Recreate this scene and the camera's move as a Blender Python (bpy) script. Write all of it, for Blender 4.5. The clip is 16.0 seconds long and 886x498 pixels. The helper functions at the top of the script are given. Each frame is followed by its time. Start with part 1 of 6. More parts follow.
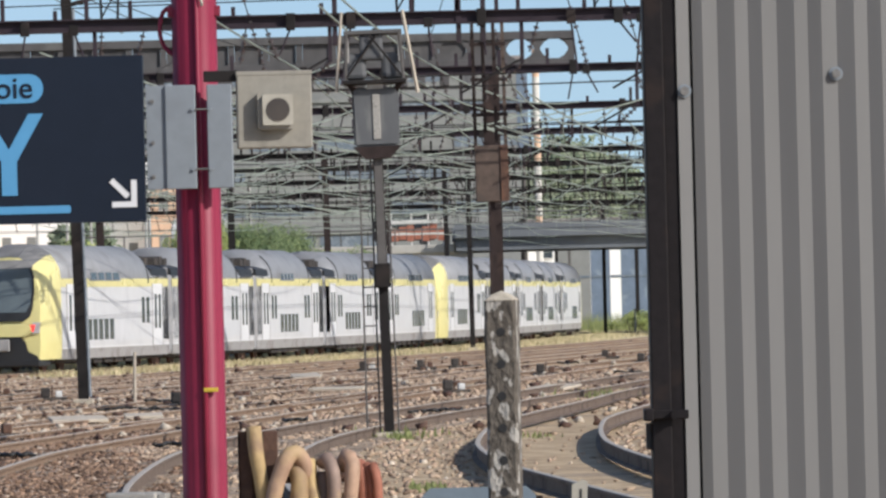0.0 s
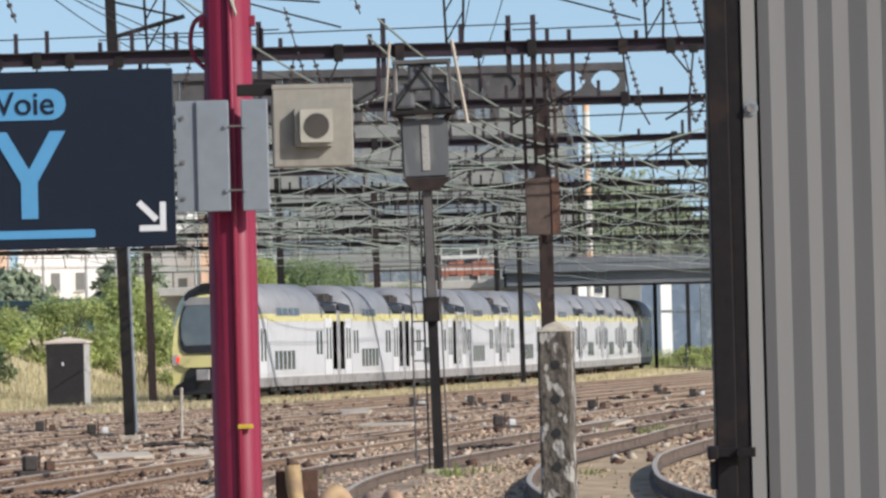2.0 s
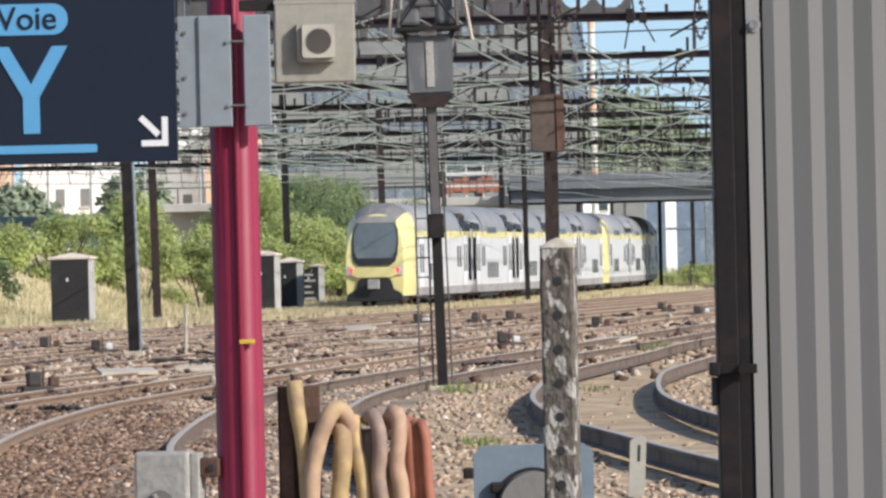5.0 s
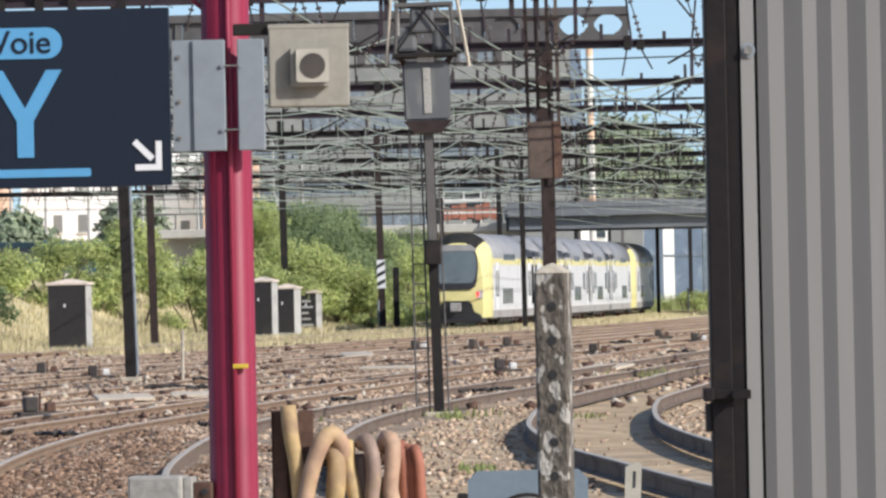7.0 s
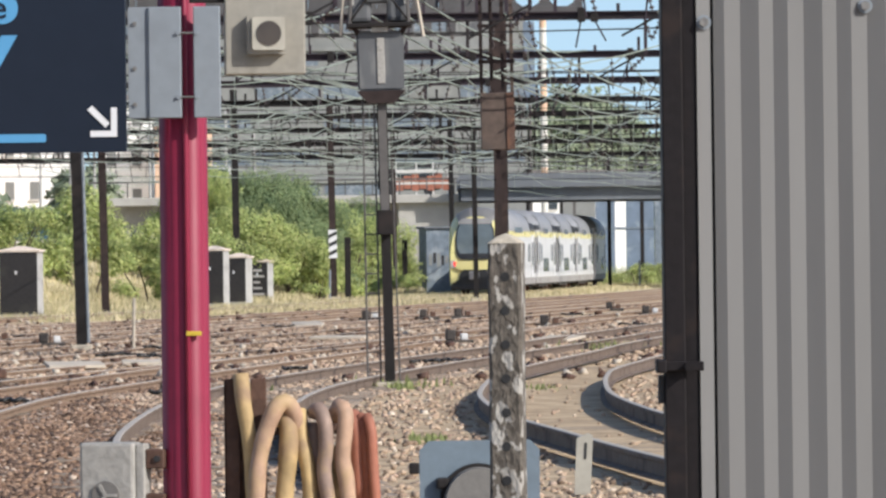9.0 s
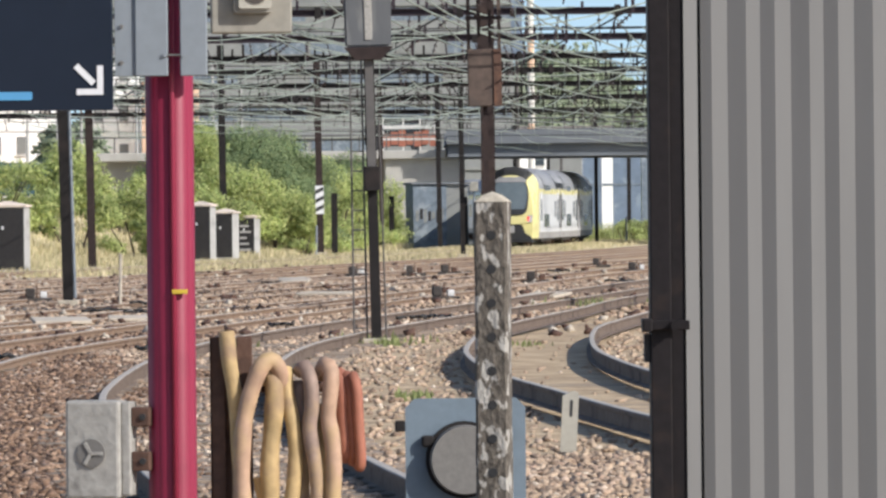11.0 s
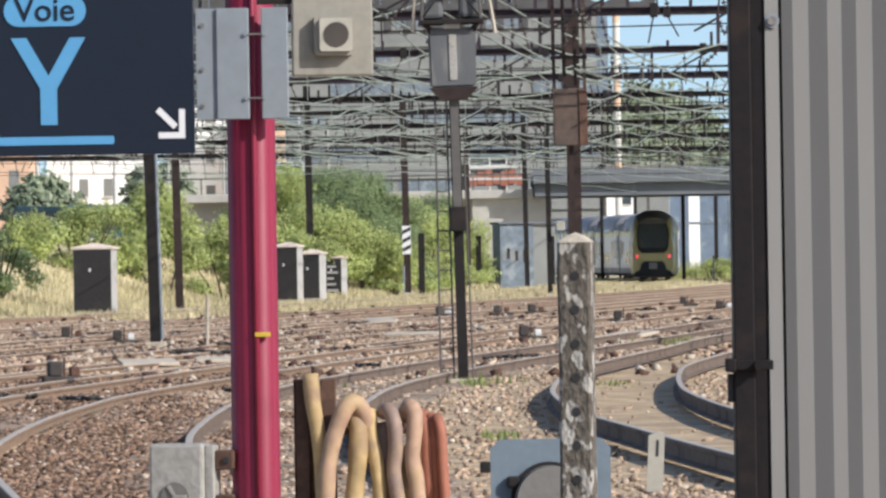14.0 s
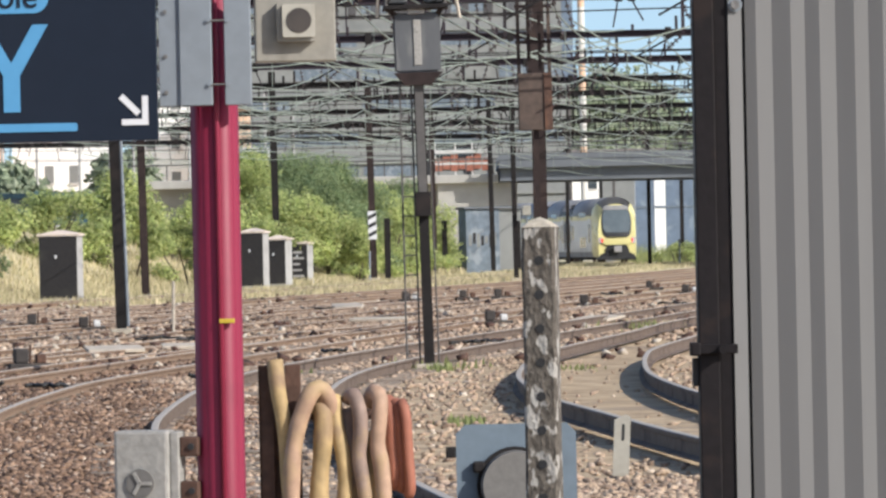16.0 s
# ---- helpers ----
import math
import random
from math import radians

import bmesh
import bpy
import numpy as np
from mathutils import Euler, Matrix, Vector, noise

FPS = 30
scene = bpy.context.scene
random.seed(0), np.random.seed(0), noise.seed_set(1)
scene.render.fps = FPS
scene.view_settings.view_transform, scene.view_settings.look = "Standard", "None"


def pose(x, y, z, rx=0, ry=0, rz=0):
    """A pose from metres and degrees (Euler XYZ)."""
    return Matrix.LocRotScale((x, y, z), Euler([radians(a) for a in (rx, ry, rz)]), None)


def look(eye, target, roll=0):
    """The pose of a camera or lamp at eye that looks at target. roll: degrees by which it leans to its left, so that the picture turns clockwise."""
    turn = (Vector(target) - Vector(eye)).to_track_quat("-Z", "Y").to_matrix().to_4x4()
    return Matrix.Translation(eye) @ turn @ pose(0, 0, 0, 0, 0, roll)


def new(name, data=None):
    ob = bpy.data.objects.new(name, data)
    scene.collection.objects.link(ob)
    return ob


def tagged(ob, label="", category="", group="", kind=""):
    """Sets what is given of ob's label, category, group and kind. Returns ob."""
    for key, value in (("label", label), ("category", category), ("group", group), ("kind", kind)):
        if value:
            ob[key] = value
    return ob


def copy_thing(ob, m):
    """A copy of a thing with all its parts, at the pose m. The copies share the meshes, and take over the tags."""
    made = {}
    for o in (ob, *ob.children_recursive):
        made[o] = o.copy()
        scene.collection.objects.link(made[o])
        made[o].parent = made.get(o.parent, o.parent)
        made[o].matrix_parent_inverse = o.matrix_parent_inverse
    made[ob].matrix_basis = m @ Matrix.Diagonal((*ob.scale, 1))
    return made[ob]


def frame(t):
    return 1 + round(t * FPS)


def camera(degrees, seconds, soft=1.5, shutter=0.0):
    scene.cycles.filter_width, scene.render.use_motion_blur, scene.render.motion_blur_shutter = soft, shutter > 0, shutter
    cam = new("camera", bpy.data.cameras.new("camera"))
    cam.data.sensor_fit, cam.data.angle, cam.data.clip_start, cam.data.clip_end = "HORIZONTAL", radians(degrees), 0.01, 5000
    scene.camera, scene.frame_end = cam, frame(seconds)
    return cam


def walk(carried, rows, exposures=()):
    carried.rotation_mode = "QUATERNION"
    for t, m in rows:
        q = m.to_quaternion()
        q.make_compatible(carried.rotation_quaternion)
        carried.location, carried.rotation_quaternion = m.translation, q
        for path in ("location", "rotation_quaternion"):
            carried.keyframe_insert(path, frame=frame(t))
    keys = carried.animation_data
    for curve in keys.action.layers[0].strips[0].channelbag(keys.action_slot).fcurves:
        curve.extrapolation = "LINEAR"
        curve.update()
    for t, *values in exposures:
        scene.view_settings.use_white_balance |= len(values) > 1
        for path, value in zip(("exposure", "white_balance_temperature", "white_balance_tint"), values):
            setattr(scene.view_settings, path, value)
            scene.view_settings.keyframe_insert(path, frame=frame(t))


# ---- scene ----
CLIP = 16.0
cam = camera(8.1527, CLIP, soft=2.6)
# seconds, eye x, y, z, heading to the right, upward tilt, lean (degrees)
PATH = [
    (0.0, -0.036, -1.593, 1.730, 0.4923, 0.5370, 1.407),
    (0.5, -0.041, -0.340, 1.707, 0.5610, 0.6925, 1.865),
    (1.0, -0.025, 0.005, 1.707, 0.2606, 0.9065, 1.521),
    (1.5, -0.026, -0.002, 1.707, -0.4343, 1.0004, 1.527),
    (2.0, -0.026, 0.001, 1.712, 0.0386, 0.8775, 1.458),
    (2.5, -0.022, 0.004, 1.708, 0.2144, -0.0608, 1.132),
    (3.0, -0.019, -0.006, 1.706, 0.0635, -0.2088, 1.278),
    (3.5, -0.017, -0.000, 1.705, 0.0059, -0.1408, 1.317),
    (6.0, -0.013, -0.003, 1.709, -0.0495, 0.2608, 1.317),
    (6.5, -0.009, -0.001, 1.703, -0.0536, 0.3295, 1.285),
    (7.0, 0.000, -0.000, 1.700, 0.0000, 0.3594, 1.200),
    (7.5, 0.001, 0.001, 1.698, 0.1568, 0.3590, 1.132),
    (8.0, -0.006, 0.001, 1.698, 0.2521, 0.2997, 0.882),
    (8.5, -0.013, -0.005, 1.697, 0.3520, 0.1922, 0.709),
    (9.0, -0.010, 0.002, 1.695, 0.4418, 0.0825, 0.701),
    (11.5, -0.005, -0.004, 1.707, 0.5648, -0.4655, 0.563),
    (12.0, -0.001, -0.007, 1.707, 0.3176, -0.5728, 0.502),
    (12.5, 0.002, -0.002, 1.713, 0.2019, -0.5412, 0.415),
    (13.0, 0.007, 0.002, 1.716, -0.0611, -0.1084, 0.791),
    (13.5, 0.009, 0.002, 1.714, -0.1962, -0.0031, 0.896),
    (14.0, 0.011, -0.000, 1.713, -0.2421, 0.0485, 0.904),
    (14.5, 0.012, 0.004, 1.712, -0.2617, 0.0641, 0.987),
    (15.0, 0.018, 0.004, 1.712, -0.2357, -0.0068, 1.041),
    (15.5, 0.020, 0.006, 1.713, -0.0510, -0.0681, 1.112),
    (16.0, 0.019, 0.002, 1.714, 0.0680, -0.0950, 1.187),
]


def aim(x, y, z, heading, tilt, lean):
    a, b = radians(heading), radians(tilt)
    way = Vector((math.sin(a) * math.cos(b), math.cos(a) * math.cos(b), math.sin(b)))
    eye = Vector((x, y, z))
    return look(eye, eye + way * 50, -lean)


# the picture is a little darker while more sky is in view
walk(cam, [(t, aim(*row)) for t, *row in PATH], exposures=[(0.0, 0.05), (2.0, 0.06), (2.5, 0.13), (3.0, 0.27), (16.0, 0.28)])

# ---- sky and sun: afternoon sun from the right, behind the viewer ----
SUN_TO = Vector((0.68, -0.52, 0.52)).normalized()
world = bpy.data.worlds.new("sky")
scene.world = world
world.use_nodes = True
wn = world.node_tree
wn.nodes.clear()
sky = wn.nodes.new("ShaderNodeTexSky")
sky.sky_type = "NISHITA"
sky.sun_disc = False
sky.sun_elevation = math.asin(SUN_TO.z)
sky.sun_rotation = math.atan2(SUN_TO.x, SUN_TO.y)
sky.dust_density = 1.2
sky.ozone_density = 2.0
back = wn.nodes.new("ShaderNodeBackground")
back.inputs["Strength"].default_value = 0.145
wout = wn.nodes.new("ShaderNodeOutputWorld")
coord = wn.nodes.new("ShaderNodeTexCoord")
lift = wn.nodes.new("ShaderNodeVectorMath")
lift.operation = "ADD"
lift.inputs[1].default_value = (0, 0, 0.10)
wn.links.new(coord.outputs["Generated"], lift.inputs[0])
wn.links.new(lift.outputs[0], sky.inputs[0])
wn.links.new(sky.outputs[0], back.inputs[0])
wn.links.new(back.outputs[0], wout.inputs[0])
sun = new("sun", bpy.data.lights.new("sun", "SUN"))
sun.data.energy, sun.data.angle, sun.data.color = 4.7, radians(0.6), (1.0, 0.96, 0.89)
sun.matrix_world = look((60, -60, 60), Vector((60, -60, 60)) - SUN_TO * 10)


# ---- materials ----
def mat(name, color, rough=0.6, metal=0.0, vary=0.25, grain=30.0, bump=0.15, stain=None, stain_scale=2.0, stain_at=0.55,
        island=0.0, obj=0.0, stretch=(1, 1, 1), glow=None, spec=0.5, bump_size=0.02, sharp=0.12):
    """A procedural surface: base colour, fine grain, broad stains, bump and roughness variation."""
    m = bpy.data.materials.new(name)
    m.use_nodes = True
    nt = m.node_tree
    n, link = nt.nodes, nt.links.new
    b = n["Principled BSDF"]
    b.inputs["Metallic"].default_value = metal
    b.inputs["Specular IOR Level"].default_value = spec
    tc = n.new("ShaderNodeTexCoord")
    mp = n.new("ShaderNodeMapping")
    mp.inputs["Scale"].default_value = stretch
    link(tc.outputs["Object"], mp.inputs["Vector"])

    def fractal(scale, detail=6.0):
        f = n.new("ShaderNodeTexNoise")
        f.inputs["Scale"].default_value, f.inputs["Detail"].default_value = scale, detail
        link(mp.outputs[0], f.inputs["Vector"])
        return f.outputs["Fac"]

    fine, broad = fractal(grain), fractal(stain_scale)
    hsv = n.new("ShaderNodeHueSaturation")
    hsv.inputs["Color"].default_value = (*color, 1)
    rng = n.new("ShaderNodeMapRange")
    rng.inputs["From Min"].default_value, rng.inputs["From Max"].default_value = 0.25, 0.75
    rng.inputs["To Min"].default_value, rng.inputs["To Max"].default_value = 1 - vary, 1 + vary
    link(fine, rng.inputs["Value"])
    value = rng.outputs[0]
    for amount, node, socket in ((island, "ShaderNodeNewGeometry", "Random Per Island"), (obj, "ShaderNodeObjectInfo", "Random")):
        if amount:
            g = n.new(node)
            r2 = n.new("ShaderNodeMapRange")
            r2.inputs["To Min"].default_value, r2.inputs["To Max"].default_value = 1 - amount, 1 + amount
            link(g.outputs[socket], r2.inputs["Value"])
            mul = n.new("ShaderNodeMath")
            mul.operation = "MULTIPLY"
            link(value, mul.inputs[0])
            link(r2.outputs[0], mul.inputs[1])
            value = mul.outputs[0]
    link(value, hsv.inputs["Value"])
    out = hsv.outputs[0]
    if stain:
        ramp = n.new("ShaderNodeMapRange")
        ramp.inputs["From Min"].default_value, ramp.inputs["From Max"].default_value = stain_at, stain_at + sharp
        link(broad, ramp.inputs["Value"])
        mix = n.new("ShaderNodeMix")
        mix.data_type = "RGBA"
        link(ramp.outputs[0], mix.inputs["Factor"])
        link(out, mix.inputs["A"])
        mix.inputs["B"].default_value = (*stain, 1)
        out = mix.outputs["Result"]
    link(out, b.inputs["Base Color"])
    rr = n.new("ShaderNodeMapRange")
    rr.inputs["To Min"].default_value, rr.inputs["To Max"].default_value = max(0.02, rough - 0.12), min(1, rough + 0.12)
    link(broad, rr.inputs["Value"])
    link(rr.outputs[0], b.inputs["Roughness"])
    if bump:
        bp = n.new("ShaderNodeBump")
        bp.inputs["Strength"].default_value, bp.inputs["Distance"].default_value = bump, bump_size
        link(fine, bp.inputs["Height"])
        link(bp.outputs[0], b.inputs["Normal"])
    if glow:
        b.inputs["Emission Color"].default_value = (*glow[:3], 1)
        b.inputs["Emission Strength"].default_value = glow[3]
    return m


def ramp_mat(name, stops, scale=6.0, rough=0.9, island=True, bump=0.3, bump_size=0.02, through_light=0.0):
    """Colours drawn per separate piece (or from noise) through a colour ramp."""
    m = bpy.data.materials.new(name)
    m.use_nodes = True
    n, link = m.node_tree.nodes, m.node_tree.links.new
    b = n["Principled BSDF"]
    b.inputs["Roughness"].default_value = rough
    tc = n.new("ShaderNodeTexCoord")
    f = n.new("ShaderNodeTexNoise")
    f.inputs["Scale"].default_value, f.inputs["Detail"].default_value = scale, 8.0
    link(tc.outputs["Object"], f.inputs["Vector"])
    cr = n.new("ShaderNodeValToRGB")
    cr.color_ramp.interpolation = "LINEAR"
    e = cr.color_ramp.elements
    while len(e) < len(stops):
        e.new(0.5)
    for k, (p, c) in enumerate(stops):
        e[k].position, e[k].color = p, (*c, 1)
    if island:
        g = n.new("ShaderNodeNewGeometry")
        link(g.outputs["Random Per Island"], cr.inputs[0])
        hv = n.new("ShaderNodeHueSaturation")
        rng = n.new("ShaderNodeMapRange")
        rng.inputs["From Min"].default_value, rng.inputs["From Max"].default_value = 0.3, 0.7
        rng.inputs["To Min"].default_value, rng.inputs["To Max"].default_value = 0.72, 1.25
        link(f.outputs["Fac"], rng.inputs["Value"])
        link(rng.outputs[0], hv.inputs["Value"])
        link(cr.outputs[0], hv.inputs["Color"])
        link(hv.outputs[0], b.inputs["Base Color"])
    else:
        link(f.outputs["Fac"], cr.inputs[0])
        link(cr.outputs[0], b.inputs["Base Color"])
    if bump:
        f2 = n.new("ShaderNodeTexNoise")
        f2.inputs["Scale"].default_value, f2.inputs["Detail"].default_value = scale * 5, 6.0
        link(tc.outputs["Object"], f2.inputs["Vector"])
        bp = n.new("ShaderNodeBump")
        bp.inputs["Strength"].default_value, bp.inputs["Distance"].default_value = bump, bump_size
        link(f2.outputs["Fac"], bp.inputs["Height"])
        link(bp.outputs[0], b.inputs["Normal"])
    if through_light:
        tr = n.new("ShaderNodeBsdfTranslucent")
        mx = n.new("ShaderNodeMixShader")
        mx.inputs[0].default_value = through_light
        link(hv.outputs[0], tr.inputs["Color"])
        link(b.outputs[0], mx.inputs[1])
        link(tr.outputs[0], mx.inputs[2])
        link(mx.outputs[0], n["Material Output"].inputs["Surface"])
        b.inputs["Specular IOR Level"].default_value = 0.25
    return m


M = dict(
    stone=ramp_mat("ballast_stone", [(0.0, (0.165, 0.112, 0.080)), (0.25, (0.285, 0.205, 0.145)), (0.5, (0.375, 0.275, 0.195)), (0.75, (0.445, 0.335, 0.245)),
                                     (0.92, (0.345, 0.235, 0.175)), (1.0, (0.56, 0.48, 0.39))], 9.0),
    stone_dark=ramp_mat("brown_ballast_stone", [(0.0, (0.050, 0.028, 0.018)), (0.3, (0.135, 0.079, 0.050)), (0.55, (0.22, 0.135, 0.088)), (0.8, (0.33, 0.22, 0.15)),
                                                (0.93, (0.18, 0.105, 0.072)), (1.0, (0.50, 0.41, 0.33))], 9.0),
    gravel=ramp_mat("dusty_gravel", [(0.25, (0.158, 0.106, 0.065)), (0.42, (0.347, 0.249, 0.155)), (0.58, (0.462, 0.345, 0.220)), (0.75, (0.567, 0.445, 0.300))], 2.2,
                    island=False, bump=0.6, bump_size=0.08),
    dry=ramp_mat("dry_grass_soil", [(0.25, (0.36, 0.32, 0.19)), (0.5, (0.50, 0.43, 0.28)), (0.75, (0.59, 0.51, 0.34))], 0.9, island=False, bump=0.6, bump_size=0.1),
    # rail steel darkened in colour for the shade on the near rails' visible sides
    rail_shaded=mat("shaded_rail_steel", (0.14, 0.105, 0.085), 0.8, 0.0, 0.3, 14, 0.2, stain=(0.06, 0.045, 0.04), stain_scale=1.5, spec=0.2),
    rail=mat("rusty_rail_steel", (0.205, 0.142, 0.102), 0.88, 0.0, 0.3, 14, 0.2, stain=(0.17, 0.115, 0.085), stain_scale=1.5, spec=0.2),
    railtop=mat("polished_rail_head", (0.40, 0.35, 0.30), 0.6, 0.15, 0.12, 20, 0.03),
    sleeper=mat("weathered_sleeper", (0.23, 0.18, 0.14), 0.9, 0, 0.3, 12, 0.4, stain=(0.10, 0.08, 0.06), obj=0.25),
    red=mat("red_painted_steel", (0.205, 0.016, 0.042), 0.52, 0, 0.05, 60, 0.03, stain=(0.175, 0.014, 0.036), stain_scale=3, spec=0.32),
    yellow_tape=mat("yellow_tape", (0.45, 0.32, 0.03), 0.5, 0, 0.08),
    navy=mat("dark_navy_sign_enamel", (0.010, 0.015, 0.027), 0.45, 0, 0.06, 15, 0.01, spec=0.2),
    cyan=mat("light_blue_sign_film", (0.075, 0.26, 0.47), 0.45, 0, 0.04, 15, 0),
    white=mat("white_sign_film", (0.60, 0.60, 0.62), 0.45, 0, 0.04, 15, 0),
    galva=mat("galvanised_plate", (0.18, 0.203, 0.23), 0.6, 0.0, 0.06, 25, 0.03, stain=(0.165, 0.185, 0.21), stain_scale=5),
    bolt=mat("bolt_steel", (0.20, 0.19, 0.18), 0.5, 0.7, 0.2),
    cream=mat("cream_enamel_box", (0.33, 0.31, 0.265), 0.6, 0, 0.08, 25, 0.05, stain=(0.27, 0.25, 0.21), stain_scale=7),
    speaker=mat("dull_cream_enamel", (0.225, 0.21, 0.18), 0.65, 0, 0.1, 25, 0.06, stain=(0.18, 0.165, 0.14), stain_scale=8),
    croof=mat("dark_grey_cab_roof", (0.20, 0.195, 0.195), 0.55, 0, 0.15, 2, 0.02),
    dark=mat("dark_void", (0.02, 0.02, 0.022), 0.7),
    brown_steel=mat("dark_brown_painted_beam", (0.0085, 0.0065, 0.0075), 0.6, 0, 0.3, 25, 0.1, stain=(0.018, 0.012, 0.011), stain_scale=6, spec=0.2),
    sheet=mat("light_grey_profiled_sheet", (0.123, 0.121, 0.121), 0.6, 0.0, 0.03, 12, 0.02, stain=(0.115, 0.113, 0.113), stain_scale=2, stretch=(1, 1, 0.2)),
    concrete=mat("old_concrete", (0.105, 0.09, 0.076), 0.95, 0, 0.5, 45, 0.9, stain=(0.37, 0.35, 0.325), stain_scale=17, stain_at=0.545, sharp=0.03, stretch=(1, 1, 0.6)),
    concrete_cap=mat("pale_concrete_cap", (0.42, 0.37, 0.30), 0.95, 0, 0.2, 40, 0.5),
    hose=mat("tan_rubber_hose", (0.40, 0.28, 0.135), 0.7, 0, 0.3, 14, 0.2, stain=(0.25, 0.165, 0.10), stain_scale=5, obj=0.15),
    hose_pink=mat("pinkish_rubber_hose", (0.35, 0.225, 0.155), 0.7, 0, 0.3, 14, 0.2, stain=(0.38, 0.265, 0.14), stain_scale=4, stain_at=0.5),
    hose_grey=mat("grey_rubber_hose", (0.235, 0.165, 0.135), 0.7, 0, 0.3, 14, 0.2, stain=(0.36, 0.25, 0.13), stain_scale=4, stain_at=0.5),
    terracotta=mat("orange_rubber_hose", (0.29, 0.105, 0.065), 0.7, 0, 0.2, 18, 0.1, stain=(0.22, 0.085, 0.055)),
    rust=mat("rusted_plate", (0.085, 0.045, 0.032), 0.8, 0.2, 0.35, 20, 0.3, stain=(0.14, 0.07, 0.045), stain_scale=4),
    rust_light=mat("rusted_orange_box", (0.075, 0.052, 0.042), 0.8, 0, 0.3, 8, 0.3, stain=(0.05, 0.04, 0.036), stain_scale=2),
    boxgrey=mat("weathered_grey_box", (0.28, 0.268, 0.25), 0.75, 0, 0.2, 30, 0.25, stain=(0.17, 0.16, 0.15), stain_scale=11, stain_at=0.57),
    bluegrey=mat("blue_grey_signal_plate", (0.115, 0.15, 0.185), 0.6, 0, 0.1, 20, 0.05, stain=(0.10, 0.13, 0.16), stain_scale=5),
    lampgrey=mat("grey_lamp_back", (0.13, 0.122, 0.115), 0.7, 0, 0.15, 25, 0.1),
    blacksteel=mat("black_mast_steel", (0.014, 0.012, 0.012), 0.7, 0, 0.3, 6, 0.1, stain=(0.03, 0.022, 0.02), stain_scale=1, spec=0.2),
    brownmast=mat("brown_mast_steel", (0.028, 0.019, 0.018), 0.7, 0, 0.3, 6, 0.1, stain=(0.045, 0.030, 0.026), stain_scale=1, spec=0.2),
    greymast=mat("grey_galvanised_mast", (0.085, 0.078, 0.075), 0.65, 0.1, 0.2, 6, 0.1),
    beam=mat("purplish_gantry_paint", (0.030, 0.021, 0.028), 0.65, 0.0, 0.25, 4, 0.1, stain=(0.024, 0.02, 0.021), stain_scale=0.8, spec=0.25),
    beamgrey=mat("grey_gantry_steel", (0.065, 0.062, 0.063), 0.7, 0.0, 0.25, 3, 0.1, stain=(0.10, 0.098, 0.095), stain_scale=1),
    signalbox=mat("grey_signal_housing", (0.085, 0.088, 0.095), 0.65, 0.0, 0.2, 5, 0.1, stain=(0.16, 0.16, 0.155), stain_scale=2.5, stretch=(1, 1, 0.3)),
    wire=mat("oxidised_copper_wire", (0.235, 0.27, 0.235), 0.55, 0.3, 0.2, 1),
    wire_dark=mat("dark_steel_wire", (0.02, 0.018, 0.018), 0.7, 0, 0.2, 1, spec=0.2),
    insulator=mat("brown_porcelain", (0.045, 0.03, 0.028), 0.3, 0, 0.2),
    cab_dark=mat("dark_grey_cabinet_paint", (0.030, 0.028, 0.029), 0.65, 0, 0.15, 8, 0.05, stain=(0.042, 0.04, 0.038), stain_scale=1.2, spec=0.2),
    cab_side=mat("grey_cabinet_side", (0.36, 0.35, 0.34), 0.7, 0, 0.12, 8, 0.05, stain=(0.28, 0.27, 0.25), stain_scale=1.5),
    cab_roof=mat("pale_concrete_roof", (0.62, 0.52, 0.44), 0.9, 0, 0.15, 8, 0.2),
    tsilver=mat("silver_grey_train_paint", (0.58, 0.58, 0.60), 0.38, 0.15, 0.04, 2, 0.0, stain=(0.52, 0.52, 0.54), stain_scale=0.7),
    tlight=mat("pale_grey_door_paint", (0.66, 0.66, 0.68), 0.38, 0.1, 0.04, 2, 0.0),
    tyellow=mat("yellow_train_paint", (0.62, 0.56, 0.25), 0.3, 0, 0.04, 2, 0.0, stain=(0.58, 0.52, 0.24), stain_scale=0.8),
    troof=mat("grey_train_roof", (0.22, 0.225, 0.24), 0.55, 0.1, 0.12, 2, 0.05, stain=(0.17, 0.17, 0.18), stain_scale=0.8),
    tblack=mat("black_train_plastic", (0.015, 0.015, 0.017), 0.5, 0, 0.2, 3, 0.0),
    tglass=mat("dark_train_glass", (0.045, 0.058, 0.068), 0.12, 0, 0.05, 2, 0.0, spec=0.8),
    # the sky's reflection is put into this glass colour and its paler patches
    windscreen=mat("windscreen_sky_tint", (0.095, 0.115, 0.125), 0.1, 0, 0.1, 2, 0.0, spec=0.8, stain=(0.13, 0.15, 0.155), stain_scale=0.9),
    tunder=mat("dirty_underframe", (0.042, 0.036, 0.034), 0.85, 0.1, 0.3, 4, 0.2, stain=(0.08, 0.065, 0.055), stain_scale=1),
    tskirt=mat("grey_train_skirt", (0.30, 0.29, 0.29), 0.6, 0.1, 0.1, 3, 0.05, stain=(0.22, 0.20, 0.19), stain_scale=1),
    taillight=mat("red_tail_light", (0.5, 0.02, 0.02), 0.3, glow=(1.0, 0.06, 0.05, 1.1)),
    headlight=mat("headlight_glass", (0.42, 0.38, 0.38), 0.1, spec=0.8),
    leaf=ramp_mat("shrub_leaves", [(0.0, (0.26, 0.32, 0.13)), (0.4, (0.38, 0.45, 0.17)), (0.75, (0.50, 0.55, 0.22)), (1.0, (0.62, 0.62, 0.31))], 0.8, rough=0.6, bump=0, through_light=0.5),
